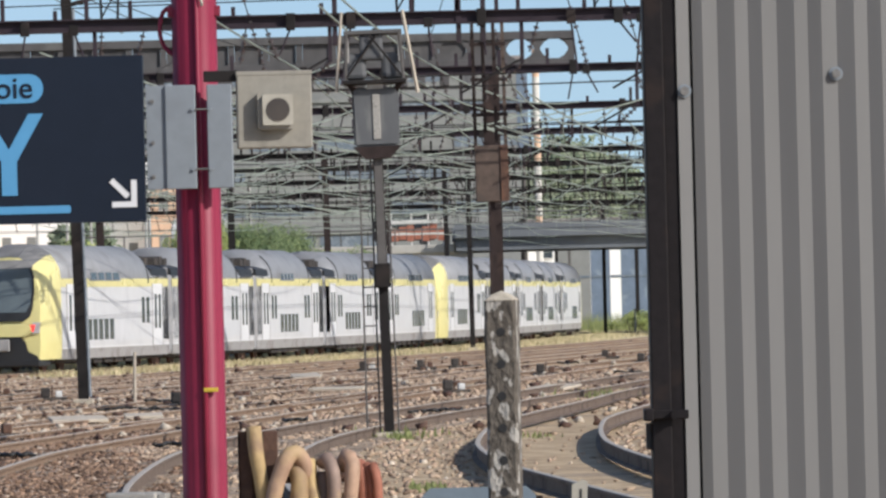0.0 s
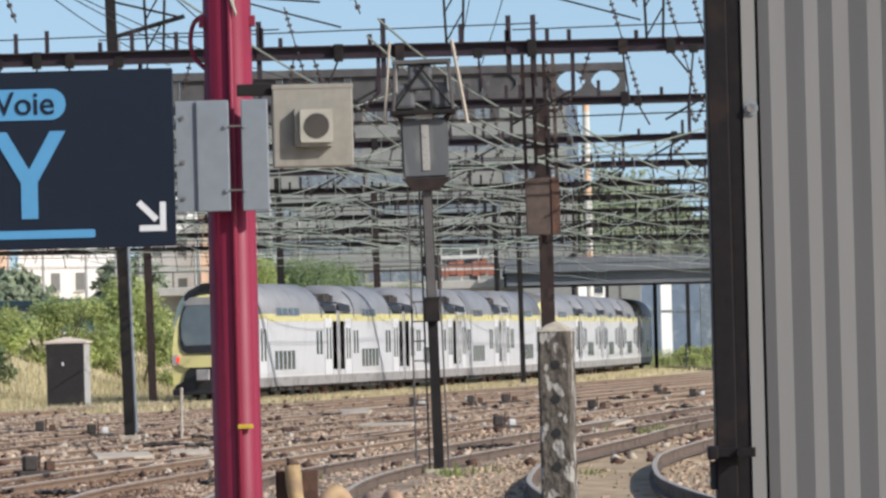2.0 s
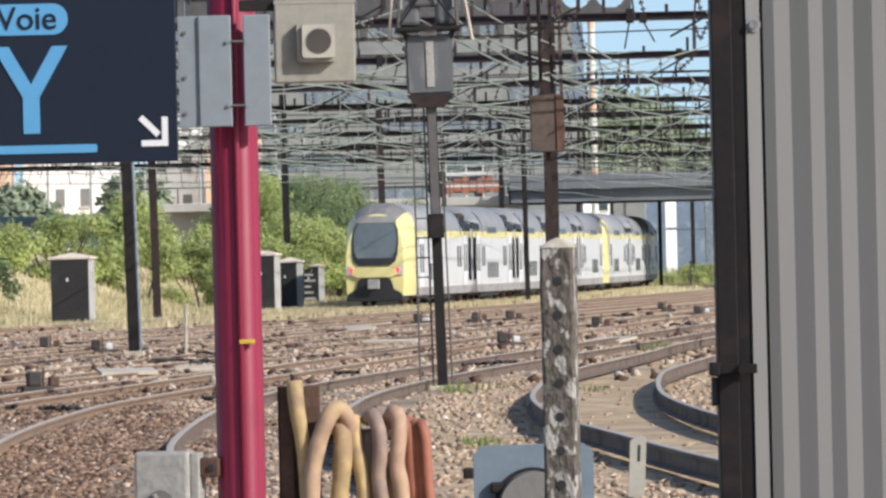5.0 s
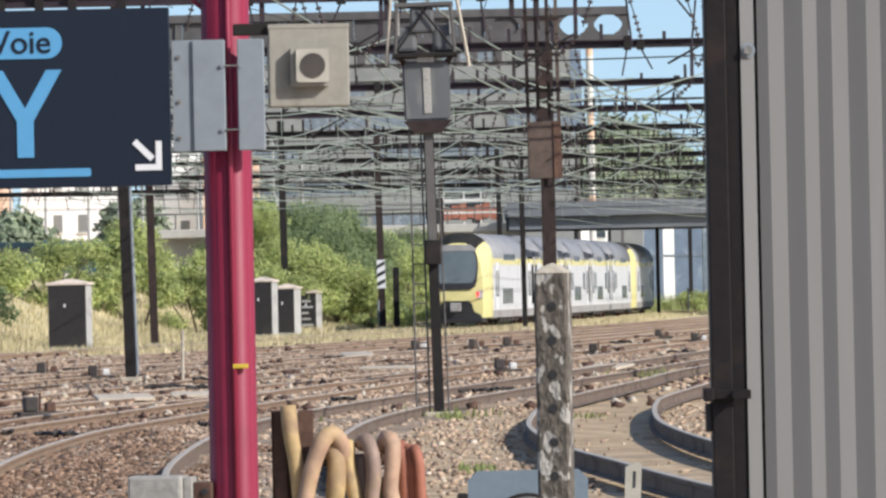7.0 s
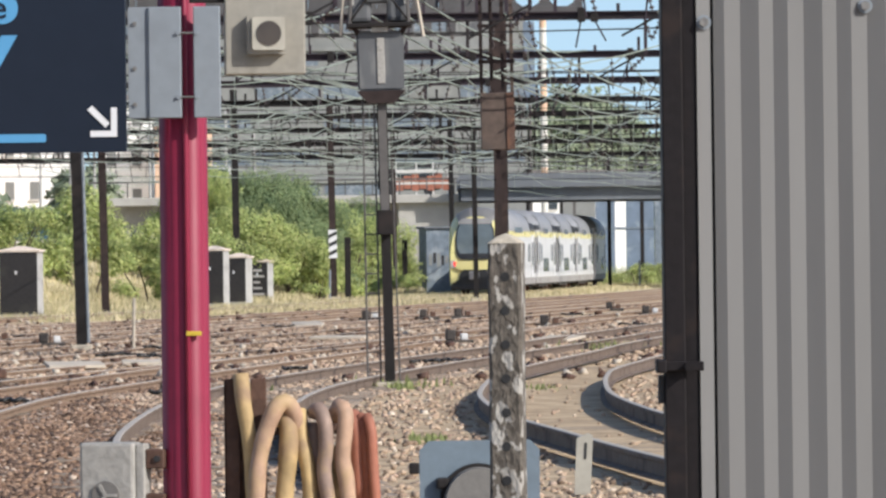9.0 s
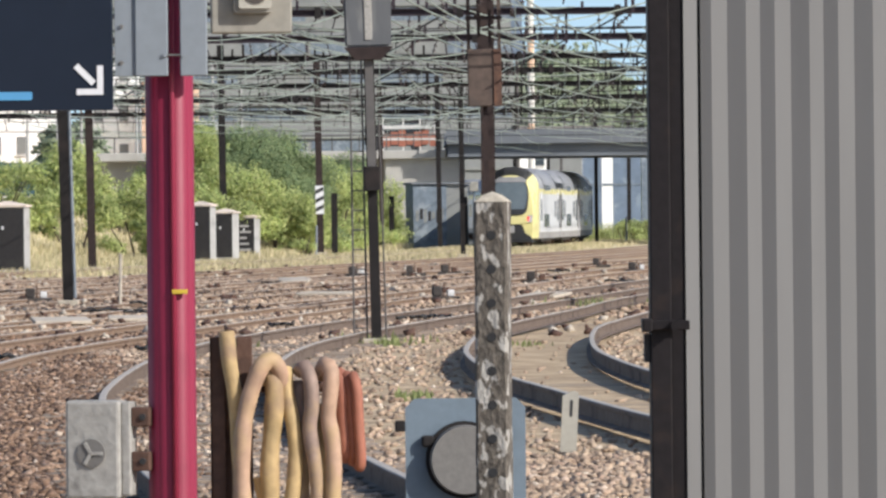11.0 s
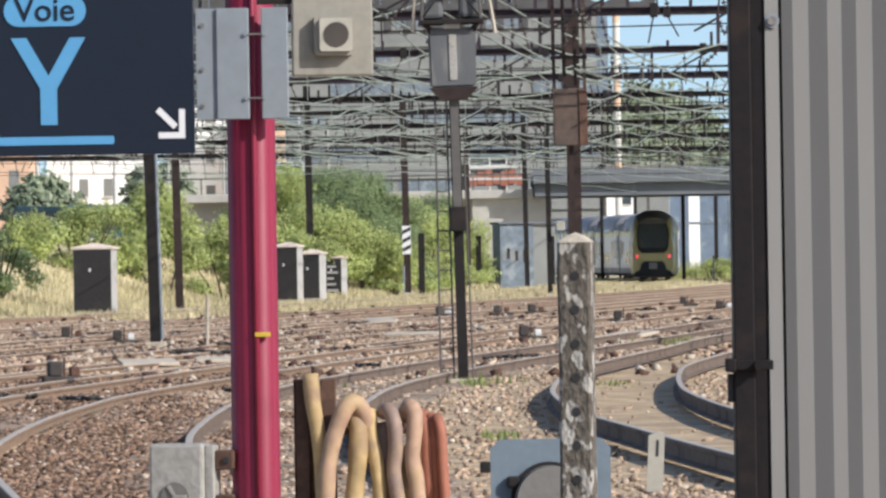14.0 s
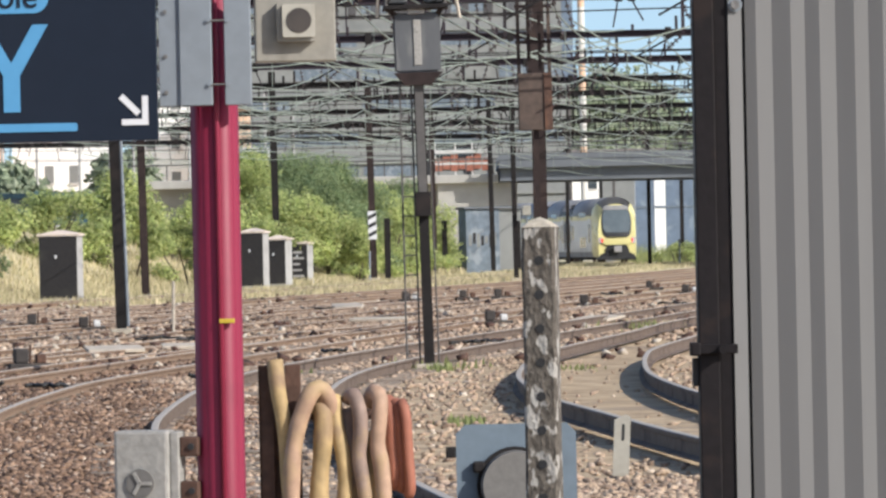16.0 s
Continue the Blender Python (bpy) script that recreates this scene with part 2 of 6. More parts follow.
    # distance haze is mixed into these far leaf colours, greyer and paler
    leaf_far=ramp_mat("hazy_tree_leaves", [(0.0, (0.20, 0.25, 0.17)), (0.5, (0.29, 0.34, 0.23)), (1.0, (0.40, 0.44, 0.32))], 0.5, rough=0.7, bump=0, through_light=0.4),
    leaf_dark=ramp_mat("dark_shrub_leaves", [(0.0, (0.15, 0.21, 0.11)), (0.5, (0.23, 0.30, 0.15)), (1.0, (0.34, 0.39, 0.20))], 0.8, rough=0.6, bump=0, through_light=0.5),
    grass=ramp_mat("dry_grass_blades", [(0.0, (0.40, 0.37, 0.20)), (0.45, (0.53, 0.46, 0.28)), (1.0, (0.64, 0.55, 0.37))], 0.8, rough=0.8, bump=0, through_light=0.3),
    greengrass=ramp_mat("green_weeds", [(0.0, (0.17, 0.20, 0.08)), (1.0, (0.33, 0.36, 0.15))], 0.8, rough=0.8, bump=0, through_light=0.3),
    bark=mat("bark", (0.08, 0.06, 0.045), 0.9, 0, 0.3, 8, 0.3),
    wall_grey=mat("grey_facade", (0.20, 0.205, 0.20), 0.8, 0, 0.08, 1.5, 0.05, stain=(0.16, 0.165, 0.16), stain_scale=0.15),
    wall_pale=mat("pale_facade", (0.55, 0.53, 0.50), 0.8, 0, 0.06, 1.5, 0.05, stain=(0.48, 0.45, 0.42), stain_scale=0.2),
    wall_peach=mat("peach_facade", (0.60, 0.40, 0.28), 0.8, 0, 0.08, 1.5, 0.05),
    teal=mat("dark_teal_paint", (0.05, 0.10, 0.12), 0.45, 0, 0.1, 2),
    wall_white=mat("white_render", (0.82, 0.81, 0.79), 0.8, 0, 0.04, 1.5, 0.03),
    wall_brick=mat("brick_red_facade", (0.30, 0.11, 0.07), 0.85, 0, 0.15, 3, 0.1),
    roof_far=mat("far_roof", (0.22, 0.20, 0.20), 0.8, 0, 0.1, 1),
    bridge=mat("bridge_concrete", (0.36, 0.345, 0.32), 0.85, 0, 0.12, 1.2, 0.1, stain=(0.27, 0.255, 0.235), stain_scale=0.3),
    bridge_dark=mat("bridge_girder_steel", (0.12, 0.13, 0.145), 0.7, 0.1, 0.15, 1, 0.05),
    shed=mat("blue_grey_shed_sheet", (0.125, 0.155, 0.19), 0.7, 0, 0.25, 3, 0.05, stain=(0.22, 0.25, 0.28), stain_scale=1.6, stain_at=0.52),
    bluewall=mat("blue_hoarding", (0.125, 0.165, 0.225), 0.7, 0, 0.2, 1, 0.05, stain=(0.21, 0.26, 0.31), stain_scale=0.8),
    glass_far=mat("far_window_glass", (0.05, 0.06, 0.07), 0.15, 0, 0.1, 1),
    plank=mat("pale_board", (0.43, 0.375, 0.31), 0.85, 0, 0.15, 5, 0.15),
    motorbox=mat("white_point_machine_box", (0.55, 0.55, 0.55), 0.6, 0, 0.1, 8, 0.05, stain=(0.30, 0.28, 0.27), stain_scale=2),
    cable=mat("black_cable", (0.015, 0.014, 0.014), 0.6),
    hill=ramp_mat("far_wooded_hill", [(0.3, (0.03, 0.05, 0.02)), (0.5, (0.07, 0.105, 0.035)), (0.7, (0.11, 0.15, 0.05))], 0.25, island=False, bump=1.0, bump_size=1.0),
)


# ---- building helpers ----
def part(name, bm, material, parent=None, label="", smooth=False):
    me = bpy.data.meshes.new(name)
    bm.to_mesh(me)
    bm.free()
    me.materials.append(material)
    if smooth:
        for p in me.polygons:
            p.use_smooth = True
    ob = new(name, me)
    if parent:
        ob.parent = parent
    if label:
        tagged(ob, label)
    return ob


def empty(name, m, label, category, group="", kind=""):
    ob = new(name)
    ob.empty_display_size = 0.2
    ob.matrix_world = m
    return tagged(ob, label, category, group, kind)


def add_box(bm, x0, x1, y0, y1, z0, z1, bevel=0.0, m=None):
    r = bmesh.ops.create_cube(bm, size=1.0, matrix=Matrix.Translation(((x0 + x1) / 2, (y0 + y1) / 2, (z0 + z1) / 2)) @ Matrix.Diagonal((x1 - x0, y1 - y0, z1 - z0, 1)))
    verts = r["verts"]
    if bevel:
        edges = {e for v in verts for e in v.link_edges}
        out = bmesh.ops.bevel(bm, geom=list(edges), offset=bevel, segments=2, affect="EDGES", profile=0.5)
        verts = list({v for f in out["faces"] for v in f.verts} | {v for v in verts if v.is_valid})
    if m is not None:
        bmesh.ops.transform(bm, matrix=m, verts=verts)
    return bm


def add_tube(bm, p0, p1, r0, r1=None, seg=10, caps=True):
    p0, p1 = Vector(p0), Vector(p1)
    d = p1 - p0
    bmesh.ops.create_cone(bm, cap_ends=caps, segments=seg, radius1=r0, radius2=r0 if r1 is None else r1, depth=d.length,
                          matrix=Matrix.Translation((p0 + p1) / 2) @ d.to_track_quat("Z", "Y").to_matrix().to_4x4())
    return bm


def box(*a, **k):
    return add_box(bmesh.new(), *a, **k)


def tube(*a, **k):
    return add_tube(bmesh.new(), *a, **k)


def sweep(bm, points, radius, seg=8):
    """A round tube along a smooth line of points."""
    rings = []
    n = len(points)
    side = None
    for i, p in enumerate(points):
        t = (Vector(points[min(i + 1, n - 1)]) - Vector(points[max(i - 1, 0)])).normalized()
        if side is None:
            side = t.orthogonal().normalized()
        side = (side - t * side.dot(t)).normalized()
        up = t.cross(side)
        r = radius[i] if isinstance(radius, (list, tuple)) else radius
        rings.append([bm.verts.new(Vector(p) + (side * math.cos(a) + up * math.sin(a)) * r) for a in [math.tau * k / seg for k in range(seg)]])
    for a, b in zip(rings, rings[1:]):
        for k in range(seg):
            bm.faces.new((a[k], a[(k + 1) % seg], b[(k + 1) % seg], b[k]))
    bm.faces.new(rings[0][::-1])
    bm.faces.new(rings[-1])
    return bm


def spline(pts, step=0.25):
    """Catmull-Rom through the points, as a list of Vectors."""
    pts = [Vector(p) for p in pts]
    ext = [2 * pts[0] - pts[1]] + pts + [2 * pts[-1] - pts[-2]]
    out = []
    for i in range(1, len(ext) - 2):
        a, b, c, d = ext[i - 1:i + 3]
        n = max(2, int((c - b).length / step))
        for k in range(n):
            t = k / n
            out.append(0.5 * (2 * b + (c - a) * t + (2 * a - 5 * b + 4 * c - d) * t * t + (3 * b - 3 * c + d - a) * t ** 3))
    out.append(pts[-1])
    return out


def prism(bm, outline, y0, y1, axis="y"):
    """A flat outline of (x, z) points given depth along y."""
    a = [bm.verts.new((x, y0, z)) for x, z in outline]
    b = [bm.verts.new((x, y1, z)) for x, z in outline]
    bm.faces.new(a)
    bm.faces.new(b[::-1])
    n = len(a)
    for k in range(n):
        bm.faces.new((a[k], b[k], b[(k + 1) % n], a[(k + 1) % n]))
    bmesh.ops.recalc_face_normals(bm, faces=bm.faces)
    return bm


def rounded(x0, x1, z0, z1, r, seg=6):
    pts = []
    for cx, cz, a0 in ((x1 - r, z1 - r, 0), (x0 + r, z1 - r, 90), (x0 + r, z0 + r, 180), (x1 - r, z0 + r, 270)):
        for k in range(seg + 1):
            a = radians(a0 + 90 * k / seg)
            pts.append((cx + r * math.cos(a), cz + r * math.sin(a)))
    return pts


def i_section(bm, w, d, t, z0, z1):
    """An upright steel section: flanges of width w, depth d along y, thickness t."""
    pts = [(-w / 2, -d / 2), (w / 2, -d / 2), (w / 2, -d / 2 + t), (t / 2, -d / 2 + t), (t / 2, d / 2 - t), (w / 2, d / 2 - t), (w / 2, d / 2), (-w / 2, d / 2), (-w / 2, d / 2 - t), (-t / 2, d / 2 - t), (-t / 2, -d / 2 + t), (-w / 2, -d / 2 + t)]
    lo = [bm.verts.new((x, y, z0)) for x, y in pts]
    hi = [bm.verts.new((x, y, z1)) for x, y in pts]
    n = len(pts)
    for k in range(n):
        bm.faces.new((lo[k], lo[(k + 1) % n], hi[(k + 1) % n], hi[k]))
    bm.faces.new(hi)
    bm.faces.new(lo[::-1])
    bmesh.ops.recalc_face_normals(bm, faces=bm.faces)
    return bm


def smooth01(t):
    t = min(1, max(0, t))
    return t * t * (3 - 2 * t)


# ---- the lie of the land ----
def main_line(y):
    """The x of the far main track's centre at depth y."""
    u = min(y, 335) - 204
    x = -12.8 + 0.204 * u - 0.000406 * u * u
    # straight under the bridge, then round to the left
    x += 0.1 * max(0, y - 335)
    v = min(max(0, y - 373), 42)
    return x - 0.0024 * v * v - 0.2016 * max(0, y - 415)


def level(y):
    return -0.2 * smooth01((y - 40) / 90)


def ground_z(x, y):
    d = main_line(min(max(y, 120), 520)) - 7.0 - x
    bank = 2.6 * smooth01(d / 9) if y > 120 else 0.0
    return level(y) + bank


def make_ground():
    xs = [-2500, -900, -300, -120, -60] + [-44 + 1.0 * k for k in range(89)] + [60, 120, 300, 900, 2500]
    ys = [-60, -20, 0, 15] + [20 + 3 * k for k in range(174)] + [560, 620, 760, 1200, 2600, 4500]
    bm = bmesh.new()
    rows = []
    for y in ys:
        rows.append([bm.verts.new((x, y, ground_z(x, y) + (0.015 * noise.noise((x * 0.4, y * 0.15, 0)) if 28 < y < 300 and abs(x) < 45 else 0) - 0.03)) for x in xs])
    for j in range(len(ys) - 1):
        for i in range(len(xs) - 1):
            f = bm.faces.new((rows[j][i], rows[j][i + 1], rows[j + 1][i + 1], rows[j + 1][i]))
            x, y = (xs[i] + xs[i + 1]) / 2, (ys[j] + ys[j + 1]) / 2
            f.material_index = 1 if (y > 110 and x < main_line(min(y, 520)) - 1.9 + 0.8 * noise.noise((x, y * 0.3, 3))) or y > 330 else 0
    ob = part("ground", bm, M["gravel"], smooth=True)
    ob.data.materials.append(M["dry"])
    tagged(ob, "dusty brown ballast and dry grass ground", "ground", kind="structure")


make_ground()

# centre lines of the tracks: (depth, x)
TRACKS = {
    "a": [(30.6, 0.00), (36.5, -0.56), (40.0, -0.85), (44.1, -1.17), (51.3, -1.57), (58.5, -1.84), (70.2, -1.91), (81.0, -1.62), (91.8, -0.85), (104.4, 0.36), (123.3, 2.56), (170, 8.6), (206, 14.0), (260, 24.0)],
    "b": [(30.6, 4.50), (37.8, 3.56), (46.8, 2.70), (54.0, 2.21), (60.3, 1.84), (67.5, 1.69), (73.8, 1.74), (83.7, 2.07), (91.8, 2.56), (108.9, 4.14), (129.6, 6.21), (180, 13.0), (206, 17.0), (260, 27.0)],
    "c": [(40, -3.6), (52, -4.8), (63, -5.2), (73, -5.2), (80, -5.0), (90, -4.3), (99, -3.6), (116, -2.0), (137, 0.2), (170, 4.2), (206, 9.0), (260, 18.0)],
    "d": [(70, -9.6), (85, -9.2), (100, -8.1), (120, -6.2), (150, -2.6), (180, 1.4), (206, 5.0), (260, 13.5), (300, 20.0)],
    "e": [(90, -12.6), (110, -11.2), (140, -7.6), (170, -3.6), (206, 1.4), (260, 9.4), (310, 17.0)],
    "f": [(110, -15.2), (135, -12.6), (160, -9.0), (206, -1.9), (260, 7.4), (310, 14.6), (360, 21.0)],
    "h": [(78, -7.6), (95, -6.6), (112, -4.4), (130, -1.7), (150, 1.7), (172, 4.4)],
    "i": [(128, -12.0), (150, -8.6), (172, -4.4), (195, 0.0), (215, 4.4), (240, 8.3)],
    "g": [(125, -19.6), (150, -15.6), (206, -5.6), (260, 3.7), (275, 6.1), (310, 11.4), (360, 17.0), (420, 21.0)],
}
TRACKS["m"] = [(y, main_line(y)) for y in (130, 160, 190, 220, 250, 280, 310, 340, 355, 370, 380, 390, 400, 410, 420, 440, 470, 520, 580)]
LINES = {k: spline([(x, y, level(y)) for y, x in pts], 1.2) for k, pts in TRACKS.items()}


def offset_line(pts, off, dz=0.0):
    out = []
    for i, p in enumerate(pts):
        t = pts[min(i + 1, len(pts) - 1)] - pts[max(i - 1, 0)]
        s = Vector((t.y, -t.x, 0)).normalized()
        out.append((p + s * off + Vector((0, 0, dz)), s))
    return out


def rail_strip(bm, line, prof):
    rings = [[bm.verts.new(p + s * a + Vector((0, 0, h))) for a, h in prof] for p, s in line]
    n = len(prof)
    for a, b in zip(rings, rings[1:]):
        for k in range(n):
            bm.faces.new((a[k], a[(k + 1) % n], b[(k + 1) % n], b[k]))
    bmesh.ops.recalc_face_normals(bm, faces=bm.faces)


RAIL = [(-0.07, 0), (0.07, 0), (0.07, 0.012), (0.012, 0.03), (0.012, 0.125), (0.036, 0.135), (0.036, 0.165), (-0.036, 0.165), (-0.036, 0.135), (-0.012, 0.125), (-0.012, 0.03), (-0.07, 0.012)]
HEAD = [(-0.032, 0.1655), (0.032, 0.1655), (0.028, 0.1715), (-0.028, 0.1715)]


def make_track(key):
    pts = LINES[key]
    t = empty("railway_track", Matrix(), "rusty steel rails on sleepers in brown ballast", "railway track", "tracks of the yard", "structure")
    for side in (-0.753, 0.753):
        line = offset_line(pts, side, {"a": -0.04, "b": 0.02, "c": -0.085, "m": -0.075}.get(key, -0.115))
        bm = bmesh.new()
        rail_strip(bm, line, RAIL)
        r = part("rail", bm, M["rail_shaded" if key in "ab" else "rail"], t, "rusty brown steel rail")
        bm = bmesh.new()
        rail_strip(bm, line, HEAD)
        part("rail_head", bm, M["railtop"], r, "polished running surface")
    return t


TRACK_OBS = {k: make_track(k) for k in TRACKS}


# ---- the double-deck train ----
def hull(z):
    """Half width of the car body at height z above the rail."""
    if z < 3.05:
        return 1.42 - 0.05 * max(0, (0.9 - z)) / 0.5
    k = min(1, (z - 3.05) / 1.25)
    return 1.42 * math.sqrt(max(0.0, 1 - k ** 2.3))


def body_profile(top, low=0.42):
    zs = [low, 0.95, 1.6, 2.3, 2.95, 3.2, 3.45, 3.7, 3.9, 4.05, 4.17, 4.24]
    zs = [z for z in zs if z < top - 0.02]
    right = [(hull(z), z) for z in zs]
    crown = [(hull(zs[-1]) * 0.6, top - 0.02), (0.0, top)]
    full = right + crown
    return full + [(-y, z) for y, z in reversed(full[:-1])]


def loft(bm, sections):
    rings = [[bm.verts.new((x, y, z)) for y, z in prof] for x, prof in sections]
    n = len(rings[0])
    for a, b in zip(rings, rings[1:]):
        for k in range(n):
            bm.faces.new((a[k], a[(k + 1) % n], b[(k + 1) % n], b[k]))
    bm.faces.new(rings[0])
    bm.faces.new(rings[-1][::-1])
    bmesh.ops.recalc_face_normals(bm, faces=bm.faces)
    return bm


def shell(bm, x0, x1, z0, z1, out, steps=4):
    """A thin skin that follows the body's side between two heights, on both sides."""
    for s in (-1, 1):
        cols = []
        for k in range(steps + 1):
            z = z0 + (z1 - z0) * k / steps
            cols.append([bm.verts.new((x, s * (hull(z) + o), z)) for x, o in ((x0, out), (x1, out), (x1, out - 0.03), (x0, out - 0.03))])
        for a, b in zip(cols, cols[1:]):
            for k in range(4):
                bm.faces.new((a[k], a[(k + 1) % 4], b[(k + 1) % 4], b[k]))
        bm.faces.new(cols[0])
        bm.faces.new(cols[-1][::-1])
    bmesh.ops.recalc_face_normals(bm, faces=bm.faces)
    return bm


def side_panel(bm, x0, x1, z0, z1, side, out):
    a = [bm.verts.new((x, side * (hull(z) + o), z)) for o in (out, out - 0.03) for x, z in ((x0, z0), (x1, z0), (x1, z1), (x0, z1))]
    for f in ((0, 1, 2, 3), (4, 5, 6, 7), (0, 1, 5, 4), (1, 2, 6, 5), (2, 3, 7, 6), (3, 0, 4, 7)):
        bm.faces.new([a[k] for k in f])
    bmesh.ops.recalc_face_normals(bm, faces=bm.faces)
    return bm


def bogie(car, x):
    bm = bmesh.new()
    for s in (-1, 1):
        add_box(bm, x - 1.55, x + 1.55, s * 1.0 - 0.09, s * 1.0 + 0.09, 0.42, 0.68, 0.03)
        add_box(bm, x - 0.35, x + 0.35, s * 1.12 - 0.12, s * 1.12 + 0.12, 0.5, 0.85, 0.04)
        for dx in (-1.15, 1.15):
            add_box(bm, x + dx - 0.2, x + dx + 0.2, s * 1.05 - 0.1, s * 1.05 + 0.1, 0.32, 0.58, 0.03)
    add_box(bm, x - 0.3, x + 0.3, -1.05, 1.05, 0.5, 0.66, 0.03)
    b = part("bogie", bm, M["tunder"], car, "dirty dark bogie frame")
    for dx in (-1.15, 1.15):
        bm = bmesh.new()
        for s in (-1, 1):
            add_tube(bm, (x + dx, s * 0.70, 0.45), (x + dx, s * 0.84, 0.45), 0.45, seg=20)
        add_tube(bm, (x + dx, -0.7, 0.45), (x + dx, 0.7, 0.45), 0.08)
        part("wheelset", bm, M["rust"], b)


def window_set(car, x0, x1, z0, z1, count, gap, out=0.012):
    w = (x1 - x0 - gap * (count - 1)) / count
    for s in (-1, 1):
        for k in range(count):
            a = x0 + k * (w + gap)
            part("window", side_panel(bmesh.new(), a, a + w, z0, z1, s, out), M["tglass"], car)


def door(car, x):
    for s in (-1, 1):
        d = part("door", side_panel(bmesh.new(), x - 0.72, x + 0.72, 0.75, 2.92, s, 0.018), M["tlight"], car, "pale grey double-leaf door")
        for a in (-0.44, 0.18):
            part("door_window", side_panel(bmesh.new(), x + a, x + a + 0.26, 1.35, 2.55, s, 0.026), M["tglass"], d)
        for a in (-0.80, 0.72):
            part("door_jamb", side_panel(bmesh.new(), x + a, x + a + 0.08, 0.75, 2.92, s, 0.02), M["tskirt"], d)


def roof_well(car, x0, x1):
    """The lower roof between two domes, with its equipment."""
    w = part("roof_well", loft(bmesh.new(), [(x0, body_profile(3.62, 3.0)), (x1, body_profile(3.62, 3.0))]), M["tblack"], car, "dark recessed roof well")
    bm = bmesh.new()
    for k in range(3):
        a = x0 + (x1 - x0) * (0.12 + 0.3 * k)
        add_box(bm, a, a + (x1 - x0) * 0.2, -0.75, 0.75, 3.55, 3.86 + 0.06 * (k % 2), 0.03)
    part("roof_equipment", bm, M["tunder"], w)


def make_car(length, cab):
    """One car, its middle at the origin; a cab, where it has one, looks along -x."""
    h = length / 2
    name = "train_cab_car" if cab else "train_car"
    car = empty(name, Matrix(), "silver-grey double-deck train cab car with yellow nose" if cab else "silver-grey double-deck train car with a yellow window band",
                "train car", "cars of the departing train")
    x0 = -h + (2.3 if cab else 0.28)
    x1 = h - 0.28
    part("body", loft(bmesh.new(), [(x0, body_profile(3.4)), (x1, body_profile(3.4))]), M["tsilver"], car, "silver-grey body side", smooth=False)
    d0 = x0 if cab else x0 + 3.1
    d1 = x1 - 3.1
    part("roof", loft(bmesh.new(), [(d0, roof_ring(4.28)), (d1, roof_ring(4.28)), (d1 + 0.75, roof_ring(3.66))] if cab else
                      [(d0 - 0.75, roof_ring(3.66)), (d0, roof_ring(4.28)), (d1, roof_ring(4.28)), (d1 + 0.75, roof_ring(3.66))]), M["troof"], car, "grey domed roof", smooth=True)
    if not cab:
        roof_well(car, x0 + 0.02, d0 - 0.6)
    roof_well(car, d1 + 0.6, x1 - 0.02)
    for x in ([d1] if cab else [d0, d1]):
        for side in (-1, 1):
            bm = bmesh.new()
            for k in range(6):
                side_panel(bm, x - 0.06, x + 0.06, 2.95 + 0.175 * k, 2.95 + 0.175 * (k + 1), side, 0.02)
            bmesh.ops.remove_doubles(bm, verts=bm.verts, dist=0.001)
            part("roof_seam", bm, M["tblack"], car)
    # yellow band beside the upper deck's windows
    part("yellow_band", shell(bmesh.new(), x0, x1, 2.82, 3.10, 0.006), M["tyellow"], car, "yellow painted band")
    part("skirt", shell(bmesh.new(), x0, x1, 0.40, 0.74, 0.008), M["tskirt"], car, "grey lower skirt")
    part("sill_line", shell(bmesh.new(), x0, x1, 0.745, 0.80, 0.012, 1), M["tlight"], car)
    mid0, mid1 = (x0 + 3.4 if cab else x0 + 4.6), x1 - 4.6
    window_set(car, mid0 + 0.2, min(mid0 + 3.9, mid1), 1.02, 1.72, 5, 0.22)
    span = mid1 - mid0
    window_set(car, mid0 + span * 0.1, mid0 + span * 0.62, 3.06, 3.30, 4, 0.28, 0.03)
    for s in (-1, 1):
        pan = part("upper_window_panel", side_panel(bmesh.new(), mid0 + span * 0.06, mid0 + span * 0.66, 3.02, 3.34, s, 0.02), M["troof"], car)
    door(car, x1 - 1.75)
    if not cab:
        door(car, x0 + 1.75)
        window_set(car, x0 + 3.0, x0 + 4.0, 1.55, 2.45, 2, 0.3)
    else:
        door(car, x0 + 1.5)
    window_set(car, x1 - 4.1, x1 - 3.0, 1.55, 2.45, 2, 0.3)
    part("underframe", box(x0 + 0.3, x1 - 0.1, -1.15, 1.15, 0.28, 0.6, 0.03), M["tunder"], car, "dirty dark underframe")
    bm = bmesh.new()
    for k in range(5):
        a = x0 + 3.6 + (x1 - x0 - 8) * k / 5
        add_box(bm, a, a + 1.1, -1.25, 1.25, 0.22, 0.46, 0.03)
    part("underfloor_equipment", bm, M["tunder"], car)
    bogie(car, x1 - 1.2)
    bogie(car, x0 + (1.0 if cab else 1.2))
    bm = bmesh.new()
    for k in range(4):
        a = x1 + 0.01 + 0.07 * k
        add_box(bm, a, a + 0.06, -1.36 + 0.03 * (k % 2), 1.36 - 0.03 * (k % 2), 0.7, 3.5, 0.02)
    part("gangway", bm, M["tskirt"], car, "grey folded gangway bellows")
    if cab:
        cab_nose(car, -h, x0)
    return car


